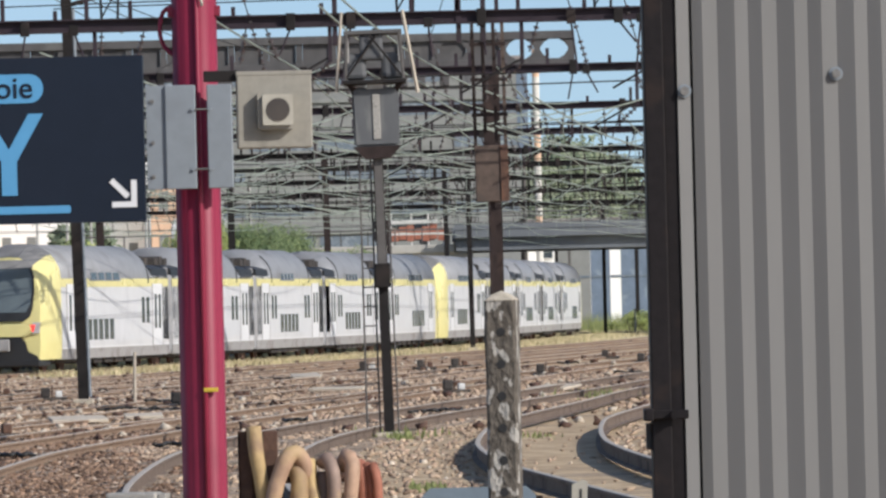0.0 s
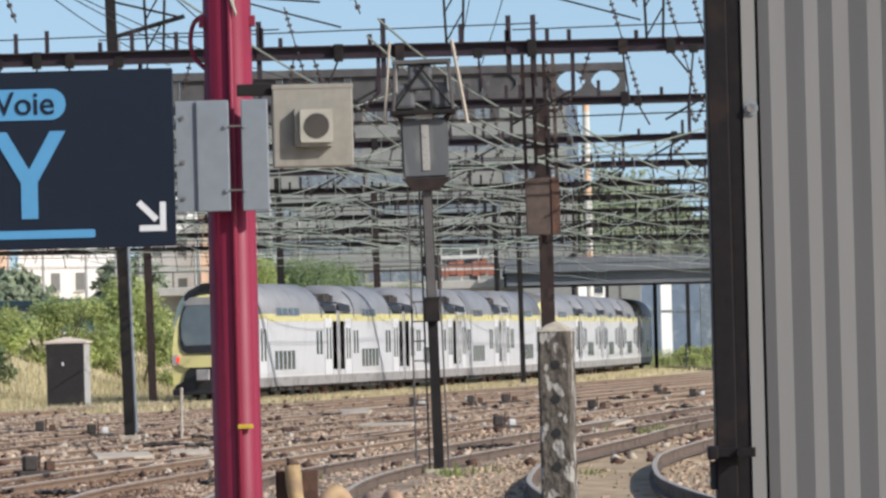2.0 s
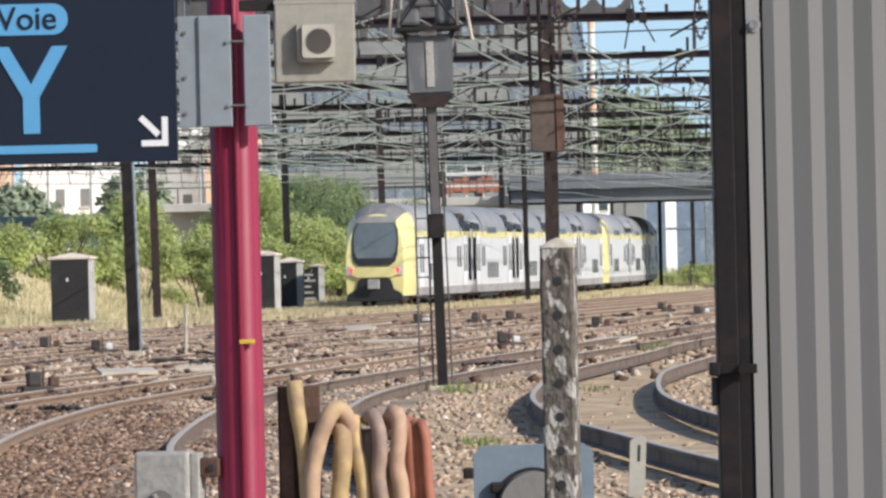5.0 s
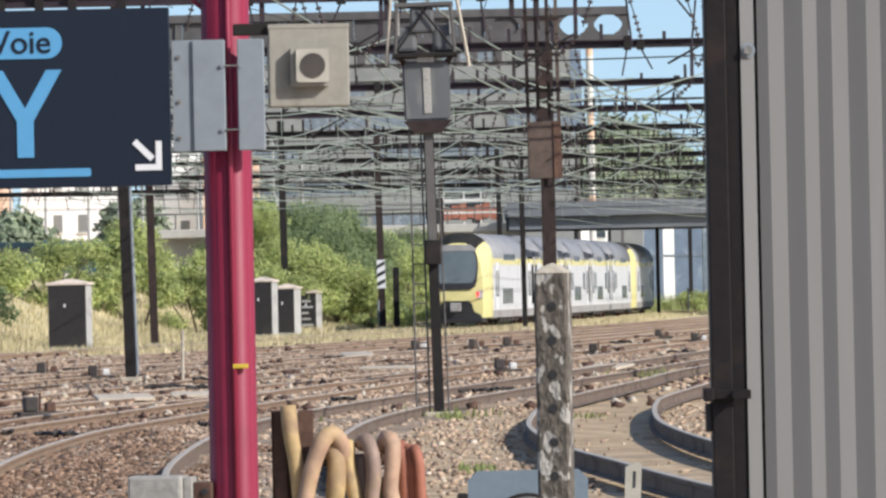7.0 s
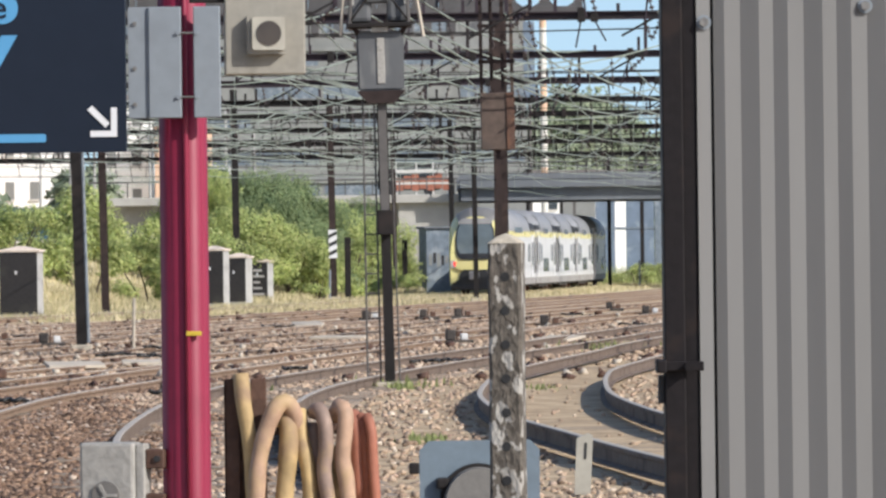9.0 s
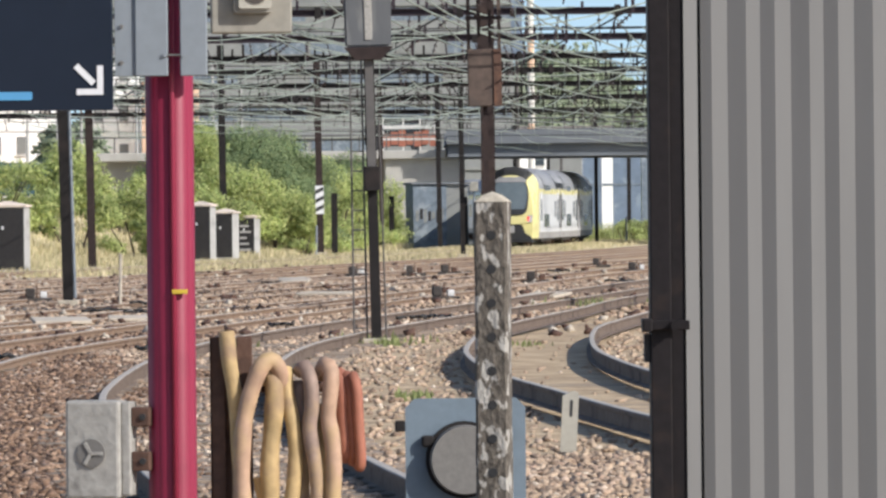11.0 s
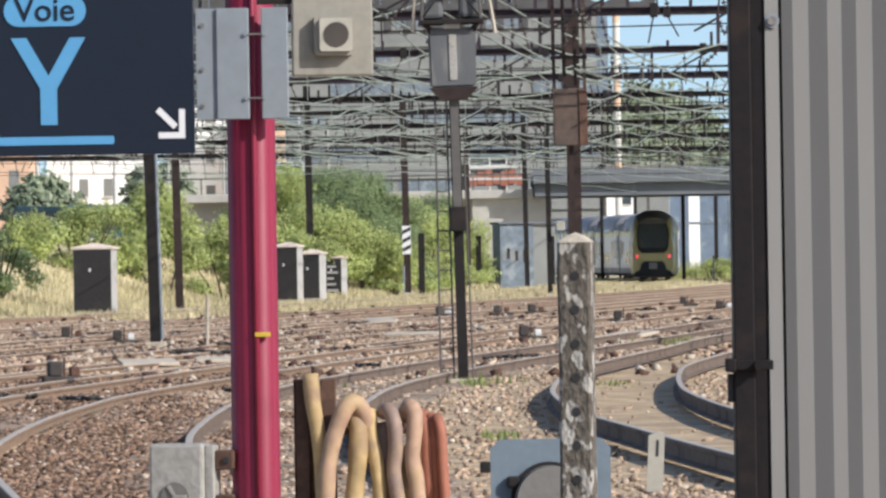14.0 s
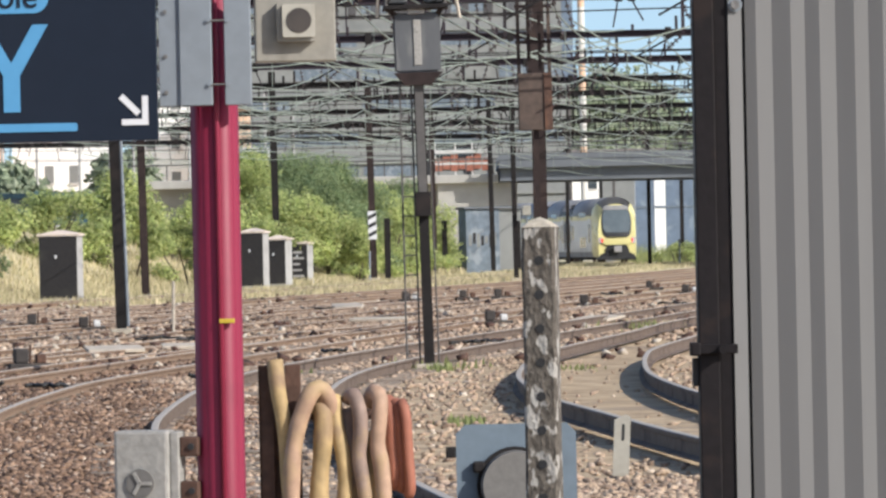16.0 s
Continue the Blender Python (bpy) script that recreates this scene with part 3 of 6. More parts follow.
def roof_ring(top):
    zs = [3.02, 3.12, 3.25, 3.4, 3.55, 3.68, 3.8, 3.92, 4.02, 4.12, 4.2]
    lim = (top - 3.02) / (4.28 - 3.02)
    right = [(hull(z) + 0.004, 3.02 + (z - 3.02) * lim) for z in zs]
    full = right + [(0.42, 3.02 + 1.235 * lim), (0.0, 3.02 + 1.26 * lim)]
    return full + [(-y, z) for y, z in reversed(full[:-1])]


def nose_ring(k):
    """Body section k of the way (0 at the body, 1 at the tip) along the nose."""
    top = 4.28 - 0.5 * k ** 2.2
    zs = [0.42, 0.7, 1.0, 1.3, 1.7, 2.1, 2.5, 2.95, 3.2, 3.45, 3.7, 3.9, 4.05, 4.17]
    f = (top - 0.42) / (4.28 - 0.42)
    wide = [1 - (0.15 + 0.15 * smooth01((z - 2.2) / 1.9)) * k ** 2 for z in zs]
    right = [(hull(z) * w, 0.42 + (z - 0.42) * f) for z, w in zip(zs, wide)]
    full = right + [(0.45 * wide[-1], top - 0.025), (0.0, top)]
    return full + [(-y, z) for y, z in reversed(full[:-1])]


def cab_nose(car, tip, base):
    n = base - tip
    # how far back each height of the face lies: the windscreen rakes back
    rings = []
    steps = [0.0, 0.35, 0.65, 0.85, 0.95, 1.0]
    for k in steps:
        ring = []
        for y, z in nose_ring(k):
            rake = 0.0 if z < 1.5 else 0.95 * ((z - 1.5) / 2.8) ** 1.5
            x = base - (n - 0.25) * k + rake * k - 0.10 * k * (1 - (y / 1.42) ** 2)
            ring.append((x, y, z))
        rings.append(ring)
    bm = bmesh.new()
    vs = [[bm.verts.new(p) for p in ring] for ring in rings]
    m = len(vs[0])
    for a, b in zip(vs, vs[1:]):
        for k in range(m):
            bm.faces.new((a[k], a[(k + 1) % m], b[(k + 1) % m], b[k]))
    bm.faces.new(vs[0])
    # the face: bridge left and right sides row by row
    last = vs[-1]
    half = m // 2
    for k in range(half):
        a, b = last[k], last[k + 1]
        c, d = last[(m - 2 - k) % m] if m - 2 - k >= 0 else last[0], last[(m - 1 - k) % m]
        quad = []
        for v in (a, b, c, d):
            if v not in quad:
                quad.append(v)
        if len(quad) >= 3:
            try:
                bm.faces.new(quad)
            except ValueError:
                pass
    bmesh.ops.recalc_face_normals(bm, faces=bm.faces)
    nose = part("nose", bm, M["tyellow"], car, "rounded yellow nose")

    def face_x(z, y=0.0):
        rake = 0.0 if z < 1.5 else 0.95 * ((z - 1.5) / 2.8) ** 1.5
        return tip + 0.25 + rake - 0.10 * (1 - (y / 1.42) ** 2)

    def face_patch(name, rows, material, out, label="", cols=8, thick=0.06):
        bm = bmesh.new()
        g, g2 = [], []
        for z, w0, w1 in rows:
            g.append([bm.verts.new((face_x(z, w0 + (w1 - w0) * k / cols) - out, w0 + (w1 - w0) * k / cols, z)) for k in range(cols + 1)])
            g2.append([bm.verts.new((face_x(z, w0 + (w1 - w0) * k / cols) - out + thick, w0 + (w1 - w0) * k / cols, z)) for k in range(cols + 1)])
        for a, b in zip(range(len(g) - 1), range(1, len(g))):
            for k in range(cols):
                bm.faces.new((g[a][k], g[a][k + 1], g[b][k + 1], g[b][k]))
                bm.faces.new((g2[a][k], g2[b][k], g2[b][k + 1], g2[a][k + 1]))
            bm.faces.new((g[a][0], g[b][0], g2[b][0], g2[a][0]))
            bm.faces.new((g[a][cols], g2[a][cols], g2[b][cols], g[b][cols]))
        for k in range(cols):
            bm.faces.new((g[0][k], g2[0][k], g2[0][k + 1], g[0][k + 1]))
            bm.faces.new((g[-1][k], g[-1][k + 1], g2[-1][k + 1], g2[-1][k]))
        bmesh.ops.recalc_face_normals(bm, faces=bm.faces)
        return part(name, bm, material, nose, label)

    face_patch("mask", [(1.70, -0.66, 0.66), (1.85, -0.86, 0.86), (2.1, -0.94, 0.94), (2.7, -0.98, 0.98), (3.2, -0.93, 0.93), (3.42, -0.84, 0.84), (3.54, -0.74, 0.74)], M["tblack"], 0.03, "black windscreen surround")
    face_patch("windscreen", [(2.0, -0.74, 0.74), (2.25, -0.86, 0.86), (2.8, -0.91, 0.91), (3.15, -0.865, 0.865), (3.44, -0.75, 0.75)], M["windscreen"], 0.045, "dark raked windscreen")
    face_patch("visor", [(3.46, -0.90, 0.90), (3.6, -0.80, 0.80), (3.74, -0.62, 0.62)], M["croof"], 0.06, "dark grey roof visor")
    face_patch("lip", [(1.2, -0.72, 0.72), (1.32, -0.95, 0.95), (1.55, -0.9, 0.9), (1.62, -0.72, 0.72)], M["tyellow"], 0.10, "yellow bumper lip")
    face_patch("coupler_recess", [(0.42, -1.16, 1.16), (0.56, -1.08, 1.08), (0.7, -0.80, 0.80), (1.05, -0.70, 0.70), (1.19, -0.54, 0.54)], M["tblack"], 0.05, "black coupler recess")
    for s in (-1, 1):
        face_patch("headlight", [(1.30, *sorted((s * 0.86, s * 1.18))), (1.66, *sorted((s * 0.98, s * 1.22)))], M["headlight"], 0.06, "clear headlight", 3)
        face_patch("tail_light", [(1.36, *sorted((s * 0.80, s * 1.0))), (1.58, *sorted((s * 0.9, s * 1.06)))], M["taillight"], 0.07, "red glowing tail light", 2)
    bm = box(tip - 0.18, tip + 0.5, -0.16, 0.16, 0.78, 1.08, 0.04)
    add_box(bm, tip - 0.22, tip - 0.1, -0.25, 0.25, 0.72, 1.12, 0.04)
    part("coupler", bm, M["tskirt"], nose, "grey steel coupler")
    bm = box(tip + 0.1, tip + 1.6, -1.2, 1.2, 0.2, 0.44, 0.05)
    part("snowplough", bm, M["tblack"], nose, "black plough")
    # black roof cap over the cab
    bm = bmesh.new()
    rs = []
    for k in (0.0, 0.35, 0.65, 0.85, 0.95):
        ring = []
        for y, z in nose_ring(k):
            if z > 3.35:
                rake = 0.95 * ((z - 1.5) / 2.8) ** 1.5
                ring.append(bm.verts.new((base - (n - 0.25) * k + rake * k - 0.10 * k, y * 1.012, z + 0.012)))
        rs.append(ring)
    w = min(len(r) for r in rs)
    for a, b in zip(rs, rs[1:]):
        oa, ob_ = (len(a) - w) // 2, (len(b) - w) // 2
        for k in range(w - 1):
            bm.faces.new((a[oa + k], a[oa + k + 1], b[ob_ + k + 1], b[ob_ + k]))
    bmesh.ops.solidify(bm, geom=bm.faces[:], thickness=0.01)
    part("cab_roof", bm, M["croof"], nose, "dark grey cab roof")


UNIT = [(18.2, "cab"), (15.0, ""), (14.6, ""), (15.0, ""), (18.2, "back")]
CARS = []  # (object, distance of its middle behind the near nose, faces away)
_cab = make_car(18.2, True)
_mid = {15.0: make_car(15.0, False), 14.6: make_car(14.6, False)}
_run = 0.0
for _u in range(2):
    for _len, _kind in UNIT:
        if _kind:
            _ob = _cab if not CARS else copy_thing(_cab, Matrix())
        else:
            _ob = _mid[_len] if not any(c[0] is _mid[_len] for c in CARS) else copy_thing(_mid[_len], Matrix())
        CARS.append((_ob, _run + _len / 2, _len, _kind == "back"))
        _run += _len + 0.05

# where the near nose stands: seconds, depth
NOSE = [(0.0, 205.0), (0.75, 211.0), (1.5, 218.5), (2.0, 224.5), (3.5, 243.0), (6.0, 269.5), (7.0, 282.0), (8.0, 293.5), (8.5, 299.5), (9.0, 305.5), (11.5, 341.0), (12.5, 356.0), (14.5, 382.5), (16.0, 401.0)]


def line_table():
    ys = np.linspace(120, 760, 1600)
    xs = np.array([main_line(y) for y in ys])
    s = np.concatenate([[0], np.cumsum(np.hypot(np.diff(xs), np.diff(ys)))])
    return s, xs, ys


LINE_S, LINE_X, LINE_Y = line_table()


def on_line(s):
    x, y = float(np.interp(s, LINE_S, LINE_X)), float(np.interp(s, LINE_S, LINE_Y))
    return Vector((x, y, level(y) + 0.1))


def motions():
    times = [k for k in range(17)]
    fit2 = np.polyfit([t for t, _ in NOSE], np.interp([d for _, d in NOSE], LINE_Y, LINE_S), 4)
    for ob, mid, length, back_ in CARS:
        rows = []
        for t in times:
            s = float(np.polyval(fit2, t)) + mid
            a, b = on_line(s - length * 0.36), on_line(s + length * 0.36)
            way = (b - a).normalized()
            if back_:
                way = -way
            c = (a + b) / 2
            side = Vector((0, 0, 1)).cross(way).normalized()
            up = way.cross(side)
            m = Matrix((way, side, up)).transposed().to_4x4()
            m.translation = c
            rows.append((t, m))
        walk(ob, rows)


# ---- close to the viewer ----
def make_wall():
    # profiled sheet: facets turn by about fourteen degrees to either side, in two widths
    outline = [(1.282, 25.036), (1.326, 25.025)]
    x, d = 1.326, 25.025
    while x < 2.2:
        for wide, step in ((0.065, 0.0165), (0.075, -0.0172), (0.0575, 0.0145), (0.0585, -0.0138)):
            x, d = x + wide, d + step
            outline.append((x, d))
    outline += [(x, 25.07), (1.282, 25.07)]
    bm = bmesh.new()
    a = [bm.verts.new((p, q, 0)) for p, q in outline]
    b = [bm.verts.new((p, q, 4.6)) for p, q in outline]
    n = len(a)
    for k in range(n):
        bm.faces.new((a[k], a[(k + 1) % n], b[(k + 1) % n], b[k]))
    bmesh.ops.recalc_face_normals(bm, faces=bm.faces)
    w = empty("wall_sheet", Matrix(), "light grey profiled metal sheet wall", "wall", kind="structure")
    part("sheet", bm, M["sheet"], w)
    bm = bmesh.new()
    lo = [bm.verts.new((p, q, 0)) for p, q in ((1.212, 24.990), (1.268, 25.008), (1.268, 25.075), (1.212, 25.075))]
    hi = [bm.verts.new(v.co + Vector((0, 0, 4.6))) for v in lo]
    for k in range(4):
        bm.faces.new((lo[k], lo[(k + 1) % 4], hi[(k + 1) % 4], hi[k]))
    bmesh.ops.recalc_face_normals(bm, faces=bm.faces)
    part("edge_flashing", bm, M["sheet"], w, "light grey corner flashing")
    part("wall_core", box(1.24, x, 25.075, 25.12, 0, 4.6), M["dark"], w)
    for bx, bz, by in ((1.242, 2.63, 25.0), (1.242, 0.45, 25.0), (1.895, 2.69, 25.035), (1.895, 0.45, 25.035)):
        bolt = part("bolt", tube((bx, by, bz), (bx, by - 0.03, bz), 0.02, seg=6), M["bolt"], w)
        part("washer", tube((bx, by, bz), (bx, by - 0.014, bz), 0.03, seg=14), M["galva"], bolt)
    p = empty("beam_post", Matrix.Translation((1.163, 25.0, 0)), "dark brown steel corner post with rust marks", "post", kind="structure")
    part("front_flange", box(-0.095, -0.01, -0.05, 0.15, 0, 4.6, 0.006), M["brown_steel"], p)
    part("web", box(-0.01, 0.047, 0.0, 0.12, 0, 4.6, 0.004), M["brown_steel"], p)
    bm = box(-0.125, 0.06, -0.085, -0.05, 1.23, 1.268, 0.004)
    add_box(bm, -0.13, -0.09, -0.1, 0.05, 1.222, 1.276, 0.006)
    add_tube(bm, (0.0, -0.075, 1.248), (0.0, -0.135, 1.248), 0.02, seg=8)
    part("clamp", bm, M["brown_steel"], p, "dark clamp with a bolt")
    part("buffer_block", box(-0.12, -0.096, -0.025, 0.075, 1.10, 1.213, 0.004), M["dark"], p, "black block under the clamp")


make_wall()


def make_red_pole():
    p = empty("red_post", Matrix.Translation((-0.772, 22.5, 0)), "glossy red painted steel post with a yellow tape mark", "post")
    bm = bmesh.new()
    pts = []
    for k in range(8):
        a = radians(22.5 + 45 * k - 12)
        pts.append((0.091 * math.cos(a), 0.091 * math.sin(a)))
    lo = [bm.verts.new((x, y, 0)) for x, y in pts]
    hi = [bm.verts.new((x, y, 4.4)) for x, y in pts]
    for k in range(8):
        bm.faces.new((lo[k], lo[(k + 1) % 8], hi[(k + 1) % 8], hi[k]))
    bm.faces.new(hi)
    bmesh.ops.bevel(bm, geom=[e for e in bm.edges if abs(e.verts[0].co.z - e.verts[1].co.z) > 1], offset=0.012, segments=3, affect="EDGES")
    part("shaft", bm, M["red"], p, "red faceted shaft", smooth=True)
    part("conduit", tube((0.012, -0.094, 0), (0.012, -0.094, 4.4), 0.010, seg=10), M["red"], p, "thin red conduit", smooth=True)
    part("tape", box(0.006, 0.062, -0.1075, -0.086, 1.426, 1.442, 0.002), M["yellow_tape"], p, "yellow tape mark")
    bm = bmesh.new()
    sweep(bm, spline([(0.03, -0.10, 4.2), (0.03, -0.1, 3.05), (0.02, -0.105, 2.98), (0.035, -0.11, 2.925), (0.03, -0.1, 2.92)], 0.03), 0.006, 6)
    part("cable_loop", bm, M["cream"], p, "pale cable end")
    bm = bmesh.new()
    sweep(bm, spline([(-0.07, 0.0, 2.93), (-0.12, 0.02, 2.90), (-0.135, 0.02, 2.83), (-0.12, 0.02, 2.77), (-0.08, 0.0, 2.73)], 0.02), 0.009, 8)
    part("cable_bow", bm, M["red"], p, "red bowed pipe")
    part("foot_plate", box(-0.16, 0.16, -0.16, 0.16, 0, 0.02, 0.004), M["red"], p)
    for s in (-1, 1):
        part("clip", box(s * 0.09 - 0.012, s * 0.09 + 0.012, -0.03, 0.02, 2.88, 2.92, 0.003), M["red"], p)


make_red_pole()


def text_mesh(body, size):
    cu = bpy.data.curves.new("lettering", "FONT")
    cu.body, cu.size, cu.extrude, cu.align_x, cu.align_y = body, size, 0.0012, "CENTER", "CENTER"
    cu.offset = 0.001
    ob = new("lettering", cu)
    me = bpy.data.meshes.new_from_object(ob)
    bpy.data.objects.remove(ob)
    return me


def make_sign():
    s = empty("platform_sign", Matrix.Translation((-1.522, 22.38, 2.41)) @ pose(0, 0, 0, 0, 0, -2), "dark navy platform sign with light blue lettering on a red post", "sign")
    part("panel", prism(bmesh.new(), rounded(-0.56, 0.553, -0.32, 0.32, 0.004, 2), -0.02, 0.02), M["navy"], s, "dark navy panel")
    f = -0.0245
    pill = part("pill", prism(bmesh.new(), rounded(-0.128, 0.168, 0.145, 0.257, 0.0545), f, -0.021), M["cyan"], s, "light blue pill")
    me = text_mesh("Voie", 0.118)
    me.materials.append(M["navy"])
    w = new("word", me)
    w.parent = pill
    w.matrix_local = pose(0.02, f - 0.002, 0.201, 90, 0, 0)
    bm = prism(bmesh.new(), [(x + 0.03, z + 0.012) for x, z in [(-0.135, 0.092), (-0.078, 0.092), (0.0, -0.045), (0.078, 0.092), (0.135, 0.092), (0.03, -0.092), (0.03, -0.222), (-0.03, -0.222), (-0.03, -0.092)]], f, -0.021)
    part("letter", bm, M["cyan"], s, "light blue letter Y")
    part("underline", prism(bmesh.new(), rounded(-0.222, 0.264, -0.282, -0.252, 0.008, 3), f, -0.021), M["cyan"], s, "light blue line")
    bm = bmesh.new()
    prism(bm, [(0.414, -0.168), (0.430, -0.152), (0.494, -0.216), (0.478, -0.232)], f, -0.021)
    prism(bm, [(0.498, -0.16), (0.520, -0.16), (0.520, -0.265), (0.498, -0.265)], f, -0.0212)
    prism(bm, [(0.424, -0.265), (0.498, -0.265), (0.498, -0.243), (0.424, -0.243)], f, -0.0214)
    part("arrow", bm, M["white"], s, "white arrow")
    part("edge_strip", box(0.56, 0.635, 0.0, 0.012, -0.20, 0.20, 0.002), M["galva"], s, "grey drilled fixing strip")
    for z in (-0.15, -0.02, 0.14):
        part("bolt", tube((0.585, 0.0, z), (0.585, -0.007, z), 0.008, seg=8), M["bolt"], s)
    for x0, x1 in ((0.635, 0.752), (0.797, 0.893)):
        bm = box(x0, x1, -0.012, 0.02, -0.2, 0.2, 0.004)
        part("clamp_plate", bm, M["galva"], s, "light grey clamp plate")
    for z in (-0.125, 0.105):
        part("clamp_rod", tube((0.74, -0.014, z), (0.81, -0.014, z), 0.004, seg=6), M["bolt"], s)
        for x in (0.742, 0.808):
            part("bolt", tube((x, -0.012, z), (x, -0.022, z), 0.008, seg=6), M["galva"], s)


make_sign()


def make_speaker():
    b = empty("loudspeaker_box", Matrix.Translation((-0.452, 21.6, 2.483)) @ pose(0, 0, 0, 0, 0, 4), "weathered cream square box with a round opening, on the red post", "loudspeaker")
    part("housing", box(-0.140, 0.140, 0.0, 0.10, -0.143, 0.143, 0.006), M["speaker"], b)
    part("rim", box(-0.142, 0.142, -0.002, 0.012, 0.128, 0.145, 0.003), M["speaker"], b)
    bm = bmesh.new()
    prism(bm, rounded(-0.066, 0.072, -0.074, 0.064, 0.012), -0.045, -0.002)
    part("collar", bm, M["speaker"], b, "pale square collar")
    bm = prism(bmesh.new(), rounded(-0.048, 0.066, -0.060, 0.055, 0.01), -0.062, -0.046)
    part("collar_front", bm, M["cream"], b, "paler front rim")
    part("opening", tube((0.010, -0.060, -0.002), (0.010, -0.066, -0.002), 0.043, seg=28), M["tunder"], b, "dark grey round opening")
    part("bracket", box(-0.26, -0.13, 0.02, 0.08, 0.11, 0.15, 0.003), M["blacksteel"], b, "dark mounting arm")


make_speaker()


def make_concrete_post():
    p = empty("concrete_post", Matrix.Translation((0.470, 27.0, 0)) @ pose(0, 0, 0, 0, 0.1, -9), "weathered concrete post with drilled holes and white paint flakes", "post")
    bm = bmesh.new()
    h, c = 0.073, 0.012
    ring = [(-h + c, -h), (h - c, -h), (h, -h + c), (h, h - c), (h - c, h), (-h + c, h), (-h, h - c), (-h, -h + c)]
    lay = []
    for k in range(61):
        z = 1.755 * k / 60
        lay.append([bm.verts.new((x + 0.004 * noise.noise((x * 9, y * 9, z * 7)), y + 0.004 * noise.noise((x * 9, y * 9, z * 7 + 5)), z)) for x, y in ring])
    for a, b in zip(lay, lay[1:]):
        for k in range(8):
            bm.faces.new((a[k], a[(k + 1) % 8], b[(k + 1) % 8], b[k]))
    bm.faces.new(lay[-1])
    bmesh.ops.recalc_face_normals(bm, faces=bm.faces)
    part("shaft", bm, M["concrete"], p)
    bm = bmesh.new()
    a = [bm.verts.new((x * 1.03, y * 1.03, 1.755)) for x, y in ring]
    top = bm.verts.new((0, 0, 1.80))
    mid = [bm.verts.new((x * 0.55, y * 0.55, 1.783)) for x, y in ring]
    bm.faces.new(a[::-1])
    for k in range(8):
        bm.faces.new((a[k], a[(k + 1) % 8], mid[(k + 1) % 8], mid[k]))
        bm.faces.new((mid[k], mid[(k + 1) % 8], top))
    part("cap", bm, M["concrete_cap"], p, "pale pyramid cap")
    for k in range(11):
        z = 1.61 - 0.147 * k
        part("hole", tube((0.004, -h - 0.004, z), (0.004, -h + 0.02, z), 0.0205, seg=10), M["dark"], p)


make_concrete_post()


